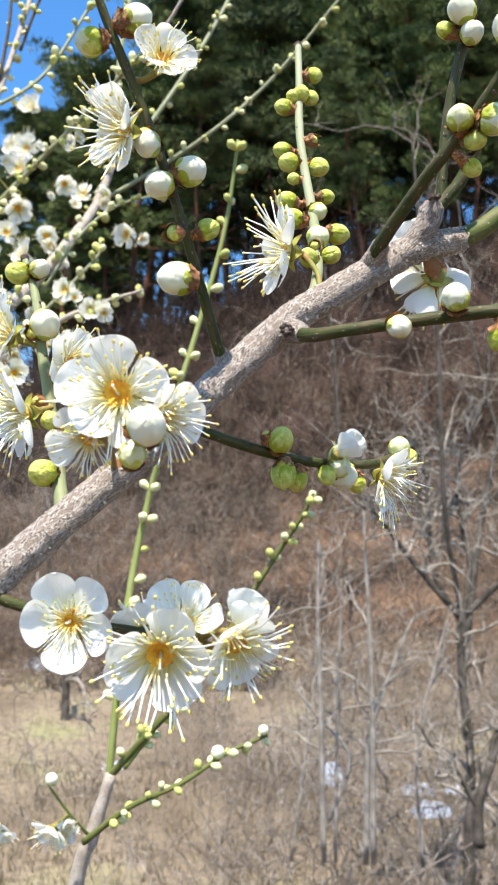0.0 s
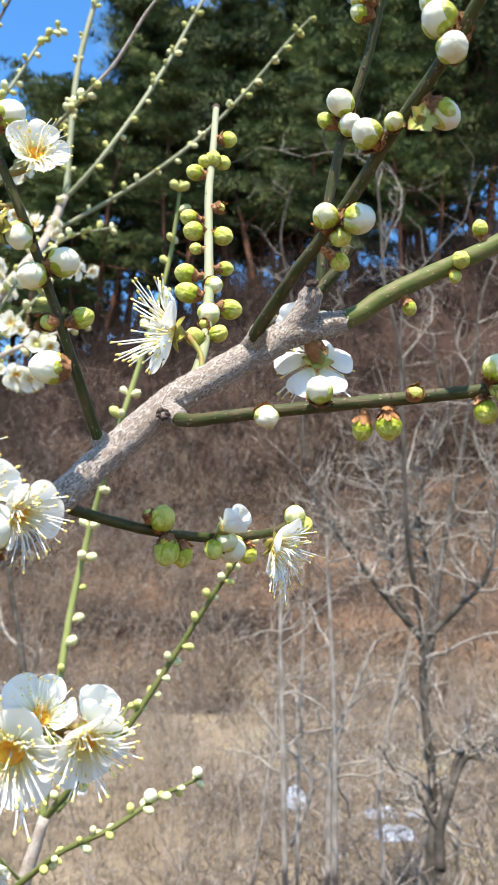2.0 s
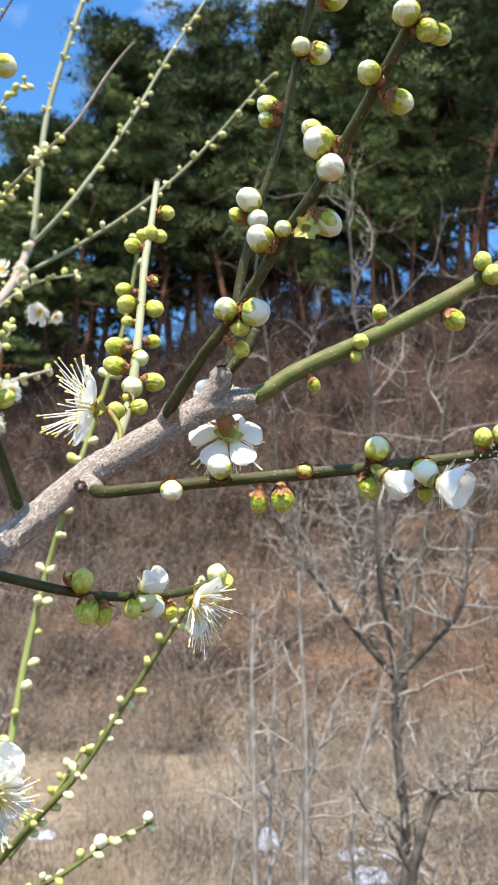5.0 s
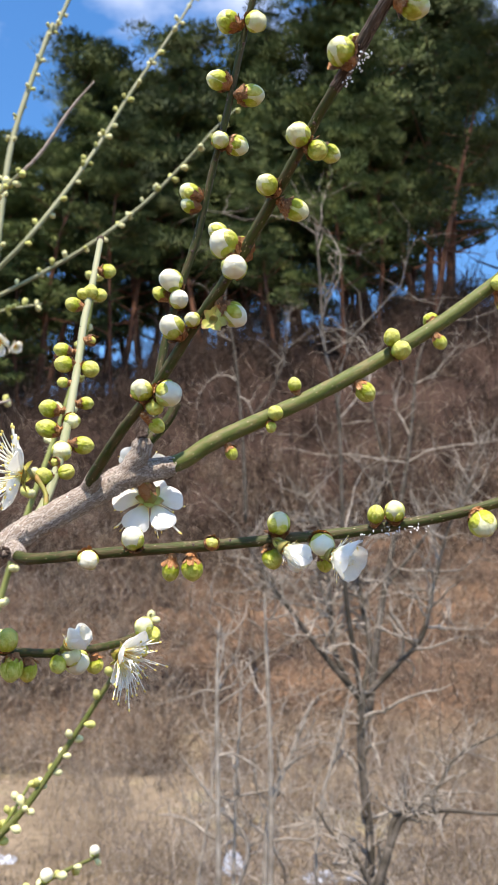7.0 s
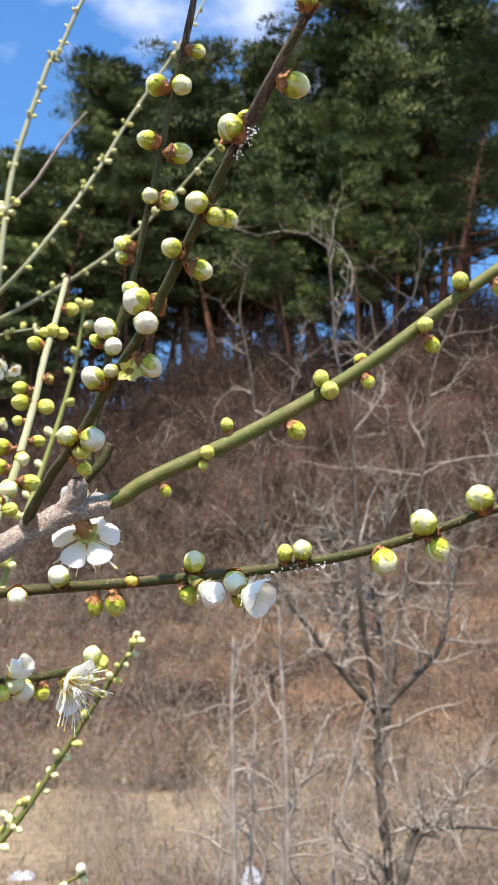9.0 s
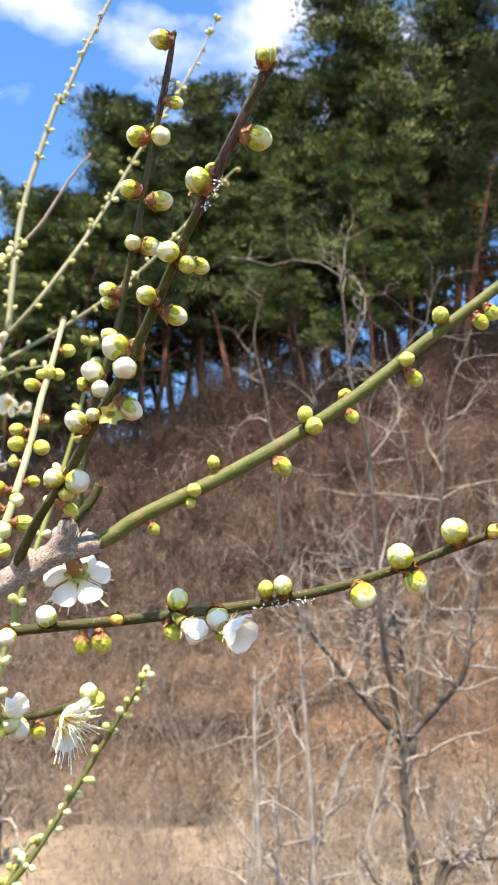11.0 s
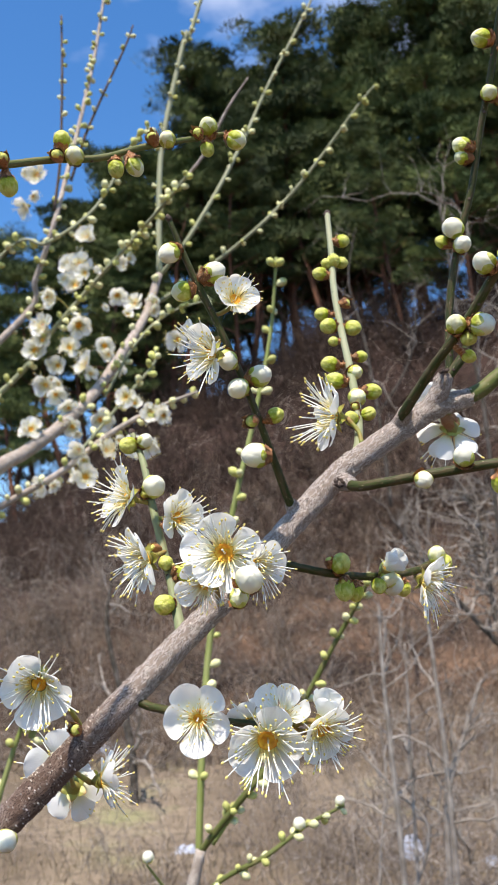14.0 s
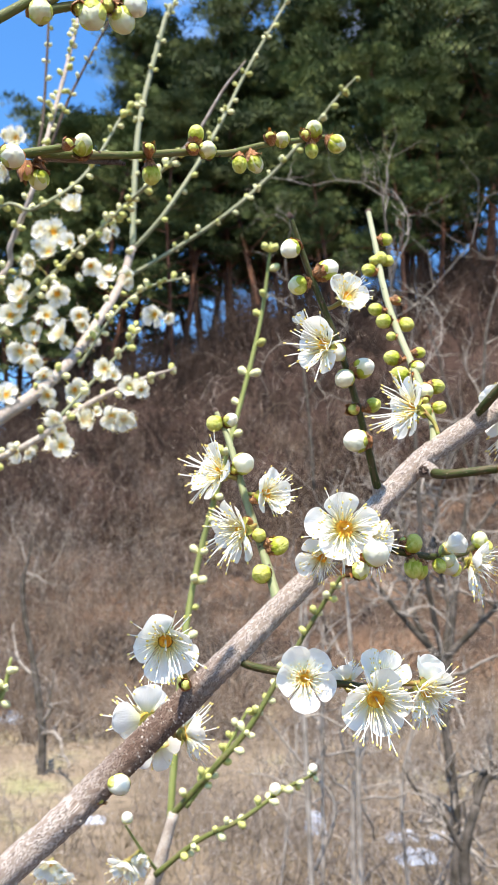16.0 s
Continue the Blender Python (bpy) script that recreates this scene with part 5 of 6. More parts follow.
bud("g", (0.0124, 0.2521, 1.4691), (0.0127, 0.2507, 1.4751), 6.6)
bud("s", (0.0081, 0.244, 1.4732), (0.0087, 0.2468, 1.4755), 3.6)
bud("g", (0.0258, 0.2608, 1.4775), (0.0256, 0.2659, 1.4751), 6.3)
bud("m", (0.0254, 0.2589, 1.474), (0.0241, 0.2638, 1.475), 7.1)
bud("w", (0.0273, 0.2644, 1.4709), (0.0272, 0.2681, 1.4752), 8.5)
bud("g", (0.0218, 0.2573, 1.4711), (0.0211, 0.26, 1.4748), 5.8)
bud("g", (0.0325, 0.2764, 1.4697), (0.032, 0.2749, 1.4758), 6.1)
bud("m", (0.0488, 0.2933, 1.4832), (0.0496, 0.2988, 1.4816), 7.4)
bud("g", (0.0523, 0.2962, 1.4795), (0.0506, 0.3, 1.4821), 7.0)
bud("g", (0.049, 0.2956, 1.4747), (0.0461, 0.2943, 1.4799), 5.1)
bud("g", (-0.0688, 0.2473, 1.5297), (-0.066, 0.2511, 1.5313), 6.8)
bud("w", (-0.0617, 0.2475, 1.5312), (-0.0656, 0.2506, 1.5303), 5.9)
bud("w", (-0.0569, 0.2364, 1.5113), (-0.0601, 0.2417, 1.5114), 8.8)
bud("s", (-0.0609, 0.2372, 1.5092), (-0.0598, 0.241, 1.5099), 4.4)
bud("g", (-0.0523, 0.2246, 1.4831), (-0.0529, 0.2292, 1.4835), 5.4)
bud("g", (-0.0449, 0.2241, 1.4788), (-0.0511, 0.2257, 1.4772), 7.1)
bud("s", (-0.048, 0.2239, 1.4799), (-0.0517, 0.2269, 1.4792), 4.2)
bud("g", (-0.0527, 0.2168, 1.4685), (-0.049, 0.2211, 1.4691), 6.9)
bud("g", (-0.0509, 0.2344, 1.4982), (-0.0563, 0.2349, 1.4961), 5.2)
bud("s", (-0.0567, 0.2281, 1.4881), (-0.0543, 0.2316, 1.4885), 4.2)
bud("m", (-0.1059, 0.1478, 1.5971), (-0.1066, 0.152, 1.5957), 6.5)
bud("s", (-0.108, 0.1378, 1.5917), (-0.1104, 0.141, 1.5922), 3.9)
bud("w", (-0.1219, 0.1306, 1.5841), (-0.125, 0.1351, 1.5866), 7.0)
bud("m", (-0.1181, 0.1459, 1.5844), (-0.1185, 0.1446, 1.5923), 6.4)
bud("s", (-0.1217, 0.1434, 1.5853), (-0.1213, 0.1423, 1.5911), 5.3)
bud("s", (-0.0868, 0.1637, 1.604), (-0.0875, 0.1672, 1.6038), 4.4)
bud("g", (-0.0867, 0.1684, 1.5969), (-0.0875, 0.1672, 1.6038), 6.3)
bud("g", (-0.0723, 0.1777, 1.6171), (-0.0732, 0.1789, 1.6106), 5.8)
bud("m", (-0.0683, 0.1779, 1.6116), (-0.0686, 0.1822, 1.6121), 6.2)
bud("s", (-0.0732, 0.1751, 1.6103), (-0.0732, 0.1789, 1.6106), 4.6)
bud("g", (-0.057, 0.1893, 1.6113), (-0.0579, 0.19, 1.6168), 5.6)
bud("m", (-0.0518, 0.1938, 1.6134), (-0.0539, 0.1928, 1.6195), 6.5)
bud("s", (-0.0459, 0.1962, 1.6257), (-0.0453, 0.1997, 1.6249), 4.9)
bud("m", (-0.0411, 0.1997, 1.6267), (-0.0407, 0.2038, 1.6277), 5.8)
bud("m", (-0.0279, 0.213, 1.6383), (-0.0272, 0.2166, 1.6363), 6.6)
bud("s", (-0.0316, 0.2101, 1.6344), (-0.0306, 0.2133, 1.6341), 4.3)
bud("g", (-0.0285, 0.2145, 1.6298), (-0.0294, 0.2144, 1.6348), 5.2)
bud("m", (-0.018, 0.2198, 1.6356), (-0.0227, 0.221, 1.6392), 7.6)
bud("m", (-0.0968, 0.1089, 1.6121), (-0.0974, 0.1125, 1.6182), 7.7)
bud("m", (-0.0901, 0.1151, 1.6149), (-0.0916, 0.1154, 1.6213), 7.0)
bud("w", (-0.0862, 0.1141, 1.6185), (-0.0882, 0.1171, 1.624), 6.7)
bud("m", (-0.1092, 0.1016, 1.6079), (-0.1096, 0.1058, 1.611), 6.3)
bud("s", (-0.0934, 0.1109, 1.6165), (-0.0941, 0.1142, 1.6197), 4.5)
bud("s", (-0.1003, 0.1076, 1.6133), (-0.1006, 0.1108, 1.6167), 4.4)
bud("w", (-0.1006, 0.1992, 1.4022), (-0.1048, 0.2068, 1.4047), 7.7)
bud("s", (-0.1066, 0.2005, 1.3974), (-0.1116, 0.2064, 1.399), 3.7)
bud("s", (-0.0789, 0.2017, 1.4323), (-0.077, 0.2089, 1.4292), 4.1)

# open flowers
blossom((-0.0273, 0.176, 1.481), (-0.04, -1, 0), (-0.0307, 0.2173, 1.4722), 24.5, 80, 20, 1.0, 5)
blossom((-0.0191, 0.181, 1.477), (0.78, -0.53, -0.33), (-0.0307, 0.2173, 1.4722), 19.6, 78, 0, 1.0, 4)
blossom((-0.0339, 0.181, 1.4729), (-0.36, -0.71, -0.6), (-0.0341, 0.2167, 1.4689), 17.8, 80, 40, 0.9, 3)
bud("p", (-0.0201, 0.162, 1.4728), (-0.0269, 0.2, 1.4694), 7.9)
bud("m", (-0.0237, 0.17, 1.4681), (-0.0269, 0.2, 1.4681), 5.5)
blossom((-0.0398, 0.194, 1.4342), (0.04, -1, -0.02), (-0.0514, 0.2048, 1.4363), 22.8, 80, 46, 0.64, 5)
blossom((-0.0188, 0.182, 1.4287), (0.01, -0.95, -0.31), (-0.0182, 0.1967, 1.4305), 23.7, 74, 5, 1.15, 5)
blossom((-0.0148, 0.19, 1.4337), (0.14, -0.83, 0.54), (-0.0157, 0.196, 1.4302), 20.0, 66, -10, 0.8, 4)
blossom((-0.0036, 0.18, 1.431), (0.34, -0.76, -0.55), (-0.012, 0.195, 1.4297), 18.9, 70, 0, 1.15, 5)
blossom((-0.0249, 0.203, 1.4316), (-0.27, 0.43, 0.86), (-0.0262, 0.199, 1.4315), 15.5, 64, 0, 0.9, 4)
blossom((-0.0209, 0.194, 1.5636), (0.32, -0.91, 0.26), (-0.0284, 0.1962, 1.56), 17.1, 72, 0, 1.0, 5)
blossom((-0.0291, 0.193, 1.5457), (-0.82, -0.57, -0.06), (-0.0215, 0.2015, 1.5418), 21.7, 76, 15, 1.1, 5)
blossom((-0.0358, 0.198, 1.5557), (-0.62, -0.34, 0.71), (-0.0257, 0.1982, 1.5531), 9.5, 35, 15, 0.6, 5)
blossom((0.0102, 0.236, 1.5316), (-0.96, -0.28, 0.1), (0.0186, 0.2335, 1.5206), 26.1, 86, 18, 1.15, 5)
blossom((0.0512, 0.239, 1.5245), (-0.12, 0.9, -0.42), (0.0475, 0.2345, 1.5325), 23.5, 84, 24, 1.05, 5)
bud("s", (0.0506, 0.2362, 1.527), (0.0475, 0.2345, 1.5325), 5.6)
blossom((0.0478, 0.2465, 1.534), (0.05, 0.55, 0.83), (0.0475, 0.2345, 1.5325), 21, 66, 10, 0.8, 5)
blossom((0.102, 0.187, 1.5022), (0.72, -0.62, -0.3), (0.1026, 0.1925, 1.5085), 19.5, 36, 20, 0.62, 5)
blossom((0.0415, 0.283, 1.4728), (0.84, -0.3, -0.46), (0.0391, 0.285, 1.4771), 23.5, 80, 0, 1.2, 5)
blossom((-0.0668, 0.236, 1.5079), (-0.83, -0.49, 0.25), (-0.0587, 0.239, 1.5055), 24.0, 80, 0, 1.1, 5)
blossom((-0.0587, 0.225, 1.4847), (-0.83, -0.48, -0.29), (-0.0539, 0.231, 1.4872), 25.0, 80, 30, 1.1, 5)
blossom((-0.0493, 0.232, 1.499), (0.81, -0.59, 0.05), (-0.0575, 0.237, 1.5008), 21.5, 72, 0, 1.0, 5)
blossom((-0.0841, 0.183, 1.4477), (0.02, -0.93, -0.36), (-0.077, 0.2089, 1.4292), 24.8, 60, 35, 1.0, 5)
blossom((-0.0952, 0.245, 1.4155), (-0.45, 0.75, 0.48), (-0.0847, 0.208, 1.4223), 27, 80, 0, 1.0, 5)
blossom((-0.0816, 0.243, 1.4104), (0.97, 0.22, 0.08), (-0.0833, 0.2081, 1.4235), 22.0, 78, 10, 1.1, 5)
blossom((-0.0924, 0.247, 1.4078), (-0.24, 0.91, -0.34), (-0.0847, 0.208, 1.4223), 24.3, 76, 30, 0.9, 5)
blossom((0.0893, 0.1905, 1.5045), (0.74, -0.3, -0.6), (0.0868, 0.194, 1.5068), 18.5, 20, 40, 0.4, 5)
blossom((0.0252, 0.257, 1.4774), (0.62, -0.44, 0.65), (0.0225, 0.2618, 1.4749), 19.2, 22, 0, 0.4, 5)
bud("p", (-0.0185, 0.203, 1.5133), (-0.0137, 0.204, 1.5144), 8.4)
blossom((-0.0026, 0.184, 1.4335), (0.36, -0.4, 0.84), (-0.012, 0.195, 1.4297), 17.5, 24, 0, 0.4, 4)
knot((0.0088, 0.2196, 1.5052), (0.1, -1, 0.1), 0.0021)
knot((-0.0795, 0.2022, 1.4318), (0.1, -1, 0.6), 0.0015)
knot((0.0489, 0.2255, 1.5426), (-0.1, -0.6, 1), 0.002)
knot((-0.1061, 0.2, 1.3988), (0.3, -1, -0.6), 0.0014)
fluff((0.11, 0.188, 1.5079), (0.1277, 0.184, 1.5102), 0.0007)
fluff((0.0967, 0.1325, 1.6078), (0.1011, 0.1265, 1.6142), 0.0007)

# the second plum tree behind
SHOOTS["mb"] = back_bough("bough", BARK_PALE, [(-0.75, 0.95, 1.2, 0.03), (-0.55, 0.93, 1.45, 0.016), (-0.3904, 0.93, 1.6352, 0.01), (-0.3423, 0.97, 1.6833, 0.0085), (-0.3079, 1, 1.7182, 0.008), (-0.2745, 1.05, 1.7719, 0.0075), (-0.2476, 1.12, 1.8488, 0.007), (-0.2253, 1.2, 1.9327, 0.0065), (-0.2078, 1.24, 2.0134, 0.006)])
SHOOTS["mu"] = back_bough("stem", PALE, [(-0.2116, 1.275, 2.0278, 0.0055), (-0.2103, 1.29, 2.1447, 0.005), (-0.2007, 1.31, 2.291, 0.0046), (-0.1548, 1.335, 2.5057, 0.0042), (-0.1487, 1.345, 2.5123, 0.0039), (-0.1113, 1.355, 2.6303, 0.0035), (-0.0664, 1.365, 2.7543, 0.003), (-0.0191, 1.375, 2.8843, 0.002)])
SHOOTS["m2"] = back_bough("long_shoot", PALE, [(-0.2061, 1.25, 2.0175, 0.0035), (-0.1573, 1.235, 2.0684, 0.0035), (-0.1023, 1.26, 2.169, 0.0033), (-0.0534, 1.305, 2.2867, 0.003), (-0.0114, 1.325, 2.3855, 0.0028), (0.0799, 1.345, 2.5639, 0.0023), (0.1384, 1.36, 2.705, 0.0014)])
SHOOTS["m3"] = back_bough("long_shoot", PALE, [(-0.2191, 1.26, 1.9715, 0.0033), (-0.1317, 1.26, 2.0255, 0.0032), (-0.057, 1.25, 2.074, 0.003), (0.0092, 1.25, 2.1326, 0.0028), (0.0663, 1.24, 2.1918, 0.0024), (0.1329, 1.225, 2.2684, 0.002), (0.1615, 1.22, 2.2977, 0.0014)])
SHOOTS["m4"] = back_bough("shoot", BARK_PALE, [(-0.6, 0.95, 1.5, 0.01), (-0.3757, 0.95, 1.6108, 0.0045), (-0.2957, 0.95, 1.6492, 0.0042), (-0.2366, 0.96, 1.6936, 0.0036), (-0.1818, 0.965, 1.7224, 0.0028), (-0.1247, 0.975, 1.7443, 0.0016)])
SHOOTS["m5"] = back_bough("shoot", PALE, [(-0.68, 0.98, 1.55, 0.012), (-0.4103, 1.05, 1.778, 0.0045), (-0.3246, 1.03, 1.8569, 0.0035), (-0.2699, 1.015, 1.906, 0.003), (-0.2056, 0.98, 1.9494, 0.0026), (-0.142, 0.92, 1.9775, 0.0022), (-0.1127, 0.9, 1.9982, 0.0019)])
SHOOTS["m9"] = back_bough("bare_shoot", BARK_PALE, [(-0.12, 0.905, 1.992, 0.0019), (-0.0915, 0.895, 2.0199, 0.0019), (-0.0595, 0.885, 2.0701, 0.0016), (-0.0314, 0.872, 2.1008, 0.0009)])
SHOOTS["m6"] = back_bough("shoot", BARK_PALE, [(-0.72, 0.98, 1.56, 0.012), (-0.4104, 1.12, 1.8979, 0.005), (-0.3717, 1.12, 1.975, 0.0044), (-0.336, 1.1, 2.0529, 0.0038), (-0.3256, 1.16, 2.185, 0.0036), (-0.3084, 1.2, 2.3166, 0.0032), (-0.2953, 1.25, 2.4654, 0.0028), (-0.2566, 1.3, 2.8059, 0.002)])
SHOOTS["m7"] = back_bough("thin_shoot", DARKTWIG, [(-0.3364, 1.1, 2.0705, 0.0024), (-0.3255, 1.1, 2.1506, 0.0022), (-0.3213, 1.1, 2.2418, 0.002), (-0.3192, 1.1, 2.3163, 0.0019), (-0.3187, 1.1, 2.3923, 0.0016)])
SHOOTS["m8"] = back_bough("thin_shoot", DARKTWIG, [(-0.3208, 1.14, 2.1364, 0.0024), (-0.2962, 1.14, 2.2107, 0.0022), (-0.2624, 1.14, 2.2864, 0.002), (-0.2279, 1.14, 2.3589, 0.0017), (-0.2148, 1.14, 2.3932, 0.0013)])
SHOOTS["m10"] = back_bough("thin_shoot", PALE, [(-0.261, 1.06, 1.7704, 0.0022), (-0.2155, 1.06, 1.8415, 0.002), (-0.1708, 1.08, 1.8886, 0.0018), (-0.1121, 1.1, 1.912, 0.0013)])
SHOOTS["m11"] = back_bough("thin_shoot", PALE, [(-0.6, 0.93, 1.6, 0.01), (-0.3659, 0.93, 1.9176, 0.0025), (-0.2969, 0.93, 1.9391, 0.0023), (-0.2378, 0.95, 1.9937, 0.002), (-0.19, 0.97, 2.0911, 0.0018), (-0.1724, 0.98, 2.1132, 0.0012)])
SHOOTS["m12"] = back_bough("thin_shoot", PALE, [(-0.2709, 0.96, 1.6765, 0.0022), (-0.2245, 0.97, 1.7316, 0.002), (-0.1799, 0.98, 1.785, 0.0018), (-0.1763, 0.98, 1.8036, 0.0012)])
SHOOTS["pz"] = back_bough("lower_stem", BARK_PALE, [(-0.19, 0.78, 0, 0.02), (-0.19, 0.78, 0.6, 0.014), (-0.18, 0.77, 1, 0.009), (-0.145, 0.75, 1.1804, 0.0065), (-0.1318, 0.745, 1.2194, 0.006), (-0.1172, 0.745, 1.267, 0.0044)])
SHOOTS["v"] = back_bough("green_shoot", PALE_GREEN, [(-0.1224, 0.76, 1.2489, 0.0034), (-0.1158, 0.765, 1.333, 0.0033), (-0.1077, 0.78, 1.4207, 0.0031), (-0.0942, 0.785, 1.4918, 0.0029), (-0.0701, 0.77, 1.5775, 0.0027), (-0.0457, 0.775, 1.6621, 0.0024), (-0.0243, 0.78, 1.7475, 0.002), (-0.0127, 0.77, 1.8242, 0.0015)])
SHOOTS["w"] = back_bough("green_shoot", GREEN, [(-0.1217, 0.75, 1.2611, 0.0032), (-0.0793, 0.725, 1.3089, 0.003), (-0.0482, 0.72, 1.3429, 0.0027), (-0.0161, 0.725, 1.3909, 0.0024), (0.0162, 0.72, 1.441, 0.0021), (0.0398, 0.71, 1.4762, 0.0018), (0.048, 0.7, 1.4935, 0.0012)])
SHOOTS["w2"] = back_bough("thin_shoot", GREEN, [(-0.1306, 0.7, 1.2279, 0.0026), (-0.0937, 0.685, 1.2578, 0.0022), (-0.0554, 0.68, 1.2759, 0.002), (-0.021, 0.69, 1.2954, 0.0017), (0.0104, 0.71, 1.3046, 0.0012)])
SHOOTS["w3"] = back_bough("thin_shoot", PALE_GREEN, [(-0.1056, 0.74, 1.2727, 0.0018), (-0.082, 0.73, 1.3032, 0.0016), (-0.0636, 0.73, 1.332, 0.0014), (-0.0477, 0.73, 1.3588, 0.0011)])
SHOOTS["w4"] = back_bough("thin_shoot", PALE_GREEN, [(-0.1314, 0.74, 1.2185, 0.0016), (-0.1435, 0.71, 1.2459, 0.0013), (-0.1549, 0.69, 1.2709, 0.0009)])
SHOOTS["ml"] = back_bough("shoot", PALE_GREEN, [(-0.6, 0.9, 0.5, 0.01), (-0.3511, 0.9, 1.3012, 0.003), (-0.316, 0.9, 1.3535, 0.0026), (-0.3048, 0.9, 1.3984, 0.0016)])
back_blossom((-0.3312, 1.223, 2.0345), (0.18, -0.98, 0.03), (-0.2121, 1.2309, 1.9933), 46.6, 82, 67, 1.0, 5)
back_blossom((-0.3498, 1.2232, 2.0361), (-0.33, -0.93, 0.15), (-0.2121, 1.2309, 1.9933), 34.9, 55, 14, 1.0, 5)
back_blossom((-0.3322, 1.2001, 1.9912), (-0.26, -0.94, 0.24), (-0.2221, 1.209, 1.9463), 43.5, 65, 31, 1.0, 5)
back_blossom((-0.3508, 1.1989, 2.0014), (0.23, -0.95, 0.23), (-0.2221, 1.209, 1.9463), 25.2, 69, 20, 1.0, 5)
back_blossom((-0.2701, 1.2067, 1.9726), (0.35, -0.68, -0.64), (-0.2206, 1.2128, 1.9531), 35.3, 76, 16, 1.0, 5)
back_blossom((-0.2799, 1.1815, 1.9458), (-0.47, -0.56, -0.68), (-0.2286, 1.1889, 1.9188), 17.6, 55, 21, 1.0, 5)
back_blossom((-0.2407, 1.204, 1.9546), (-0.36, -0.88, 0.3), (-0.2221, 1.209, 1.9463), 37.3, 82, 26, 1.0, 5)
back_blossom((-0.2498, 1.1834, 1.93), (0.34, -0.89, 0.3), (-0.2286, 1.1889, 1.9188), 20.5, 69, 38, 1.0, 5)
back_blossom((-0.2093, 1.2127, 1.9556), (-0.63, -0.73, -0.26), (-0.2191, 1.2163, 1.9598), 37.6, 70, 8, 1.0, 5)
back_blossom((-0.2149, 1.2056, 1.9413), (0.78, -0.55, -0.3), (-0.2221, 1.209, 1.9463), 24.5, 66, 8, 1.0, 5)
back_blossom((-0.3333, 1.0248, 1.8647), (-0.36, -0.92, 0.16), (-0.3246, 1.03, 1.8569), 37.3, 72, 23, 1.0, 5)
back_blossom((-0.3342, 1.0266, 1.8589), (0.33, -0.93, 0.15), (-0.33, 1.0318, 1.8519), 19.5, 46, 45, 1.0, 5)
back_blossom((-0.2857, 1.0231, 1.8618), (0.42, -0.65, -0.63), (-0.3001, 1.0244, 1.8798), 39.1, 73, 48, 1.0, 5)
back_blossom((-0.2828, 1.0201, 1.8762), (-0.65, -0.18, -0.74), (-0.2918, 1.0224, 1.8875), 20.3, 57, 15, 1.0, 5)
back_blossom((-0.3, 1.0294, 1.8328), (0.34, -0.92, 0.19), (-0.3246, 1.03, 1.8569), 32.0, 73, 65, 1.0, 5)
back_blossom((-0.3048, 1.0297, 1.8322), (-0.66, -0.46, 0.59), (-0.3246, 1.03, 1.8569), 22.6, 68, 37, 1.0, 5)
back_blossom((-0.2865, 1.0707, 1.8201), (-0.71, -0.64, 0.3), (-0.2626, 1.0772, 1.802), 40.4, 72, 65, 1.0, 5)
back_blossom((-0.2817, 1.0662, 1.8053), (0.64, -0.73, 0.24), (-0.2649, 1.0715, 1.7956), 23.9, 79, 11, 1.0, 5)
back_blossom((-0.3374, 1.0495, 1.7901), (-0.41, -0.77, -0.49), (-0.3669, 1.0498, 1.8165), 39.5, 64, 19, 1.0, 5)
back_blossom((-0.3297, 1.0477, 1.7954), (0.37, -0.76, -0.53), (-0.36, 1.0478, 1.823), 24.9, 50, 68, 1.0, 5)
back_blossom((-0.3003, 1.0129, 1.7473), (0.5, -0.62, -0.6), (-0.2935, 1.0184, 1.7381), 31.1, 73, 32, 1.0, 5)
back_blossom((-0.3017, 1.0126, 1.7496), (-0.6, -0.52, -0.6), (-0.2935, 1.0184, 1.7381), 16.3, 47, 63, 1.0, 5)
back_blossom((-0.2916, 1.0081, 1.7198), (-0.27, -0.82, -0.51), (-0.2993, 1.0106, 1.7298), 30.9, 80, 16, 1.0, 5)
back_blossom((-0.2876, 1.0094, 1.7114), (0.38, -0.56, -0.74), (-0.2993, 1.0106, 1.7298), 16.5, 54, 7, 1.0, 5)
back_blossom((-0.2631, 1.0351, 1.7331), (0.52, -0.73, -0.45), (-0.2823, 1.0356, 1.7564), 37.0, 81, 21, 1.0, 5)
back_blossom((-0.2493, 1.0454, 1.7368), (-0.64, -0.62, -0.45), (-0.277, 1.0451, 1.7666), 23.6, 75, 35, 1.0, 5)
back_blossom((-0.159, 1.0778, 1.8481), (-0.47, -0.8, -0.38), (-0.1791, 1.0764, 1.8824), 37.2, 74, 68, 1.0, 5)
back_blossom((-0.1438, 1.089, 1.8473), (0.6, -0.64, -0.48), (-0.1571, 1.085, 1.8962), 23.8, 50, 62, 1.0, 5)
back_blossom((-0.2125, 0.9693, 1.7421), (-0.37, -0.93, 0.08), (-0.2123, 0.9727, 1.7459), 31.7, 73, 8, 1.0, 5)
back_blossom((-0.2038, 0.9705, 1.7342), (0.48, -0.86, 0.17), (-0.2123, 0.9727, 1.7459), 21.7, 64, 46, 1.0, 5)
back_blossom((-0.1821, 0.9618, 1.7173), (0.08, -1, -0.06), (-0.1818, 0.965, 1.7224), 29.7, 70, 37, 1.0, 5)
back_blossom((-0.1682, 0.963, 1.722), (-0.16, -0.99, -0.02), (-0.1724, 0.9664, 1.7264), 16.5, 75, 70, 1.0, 5)
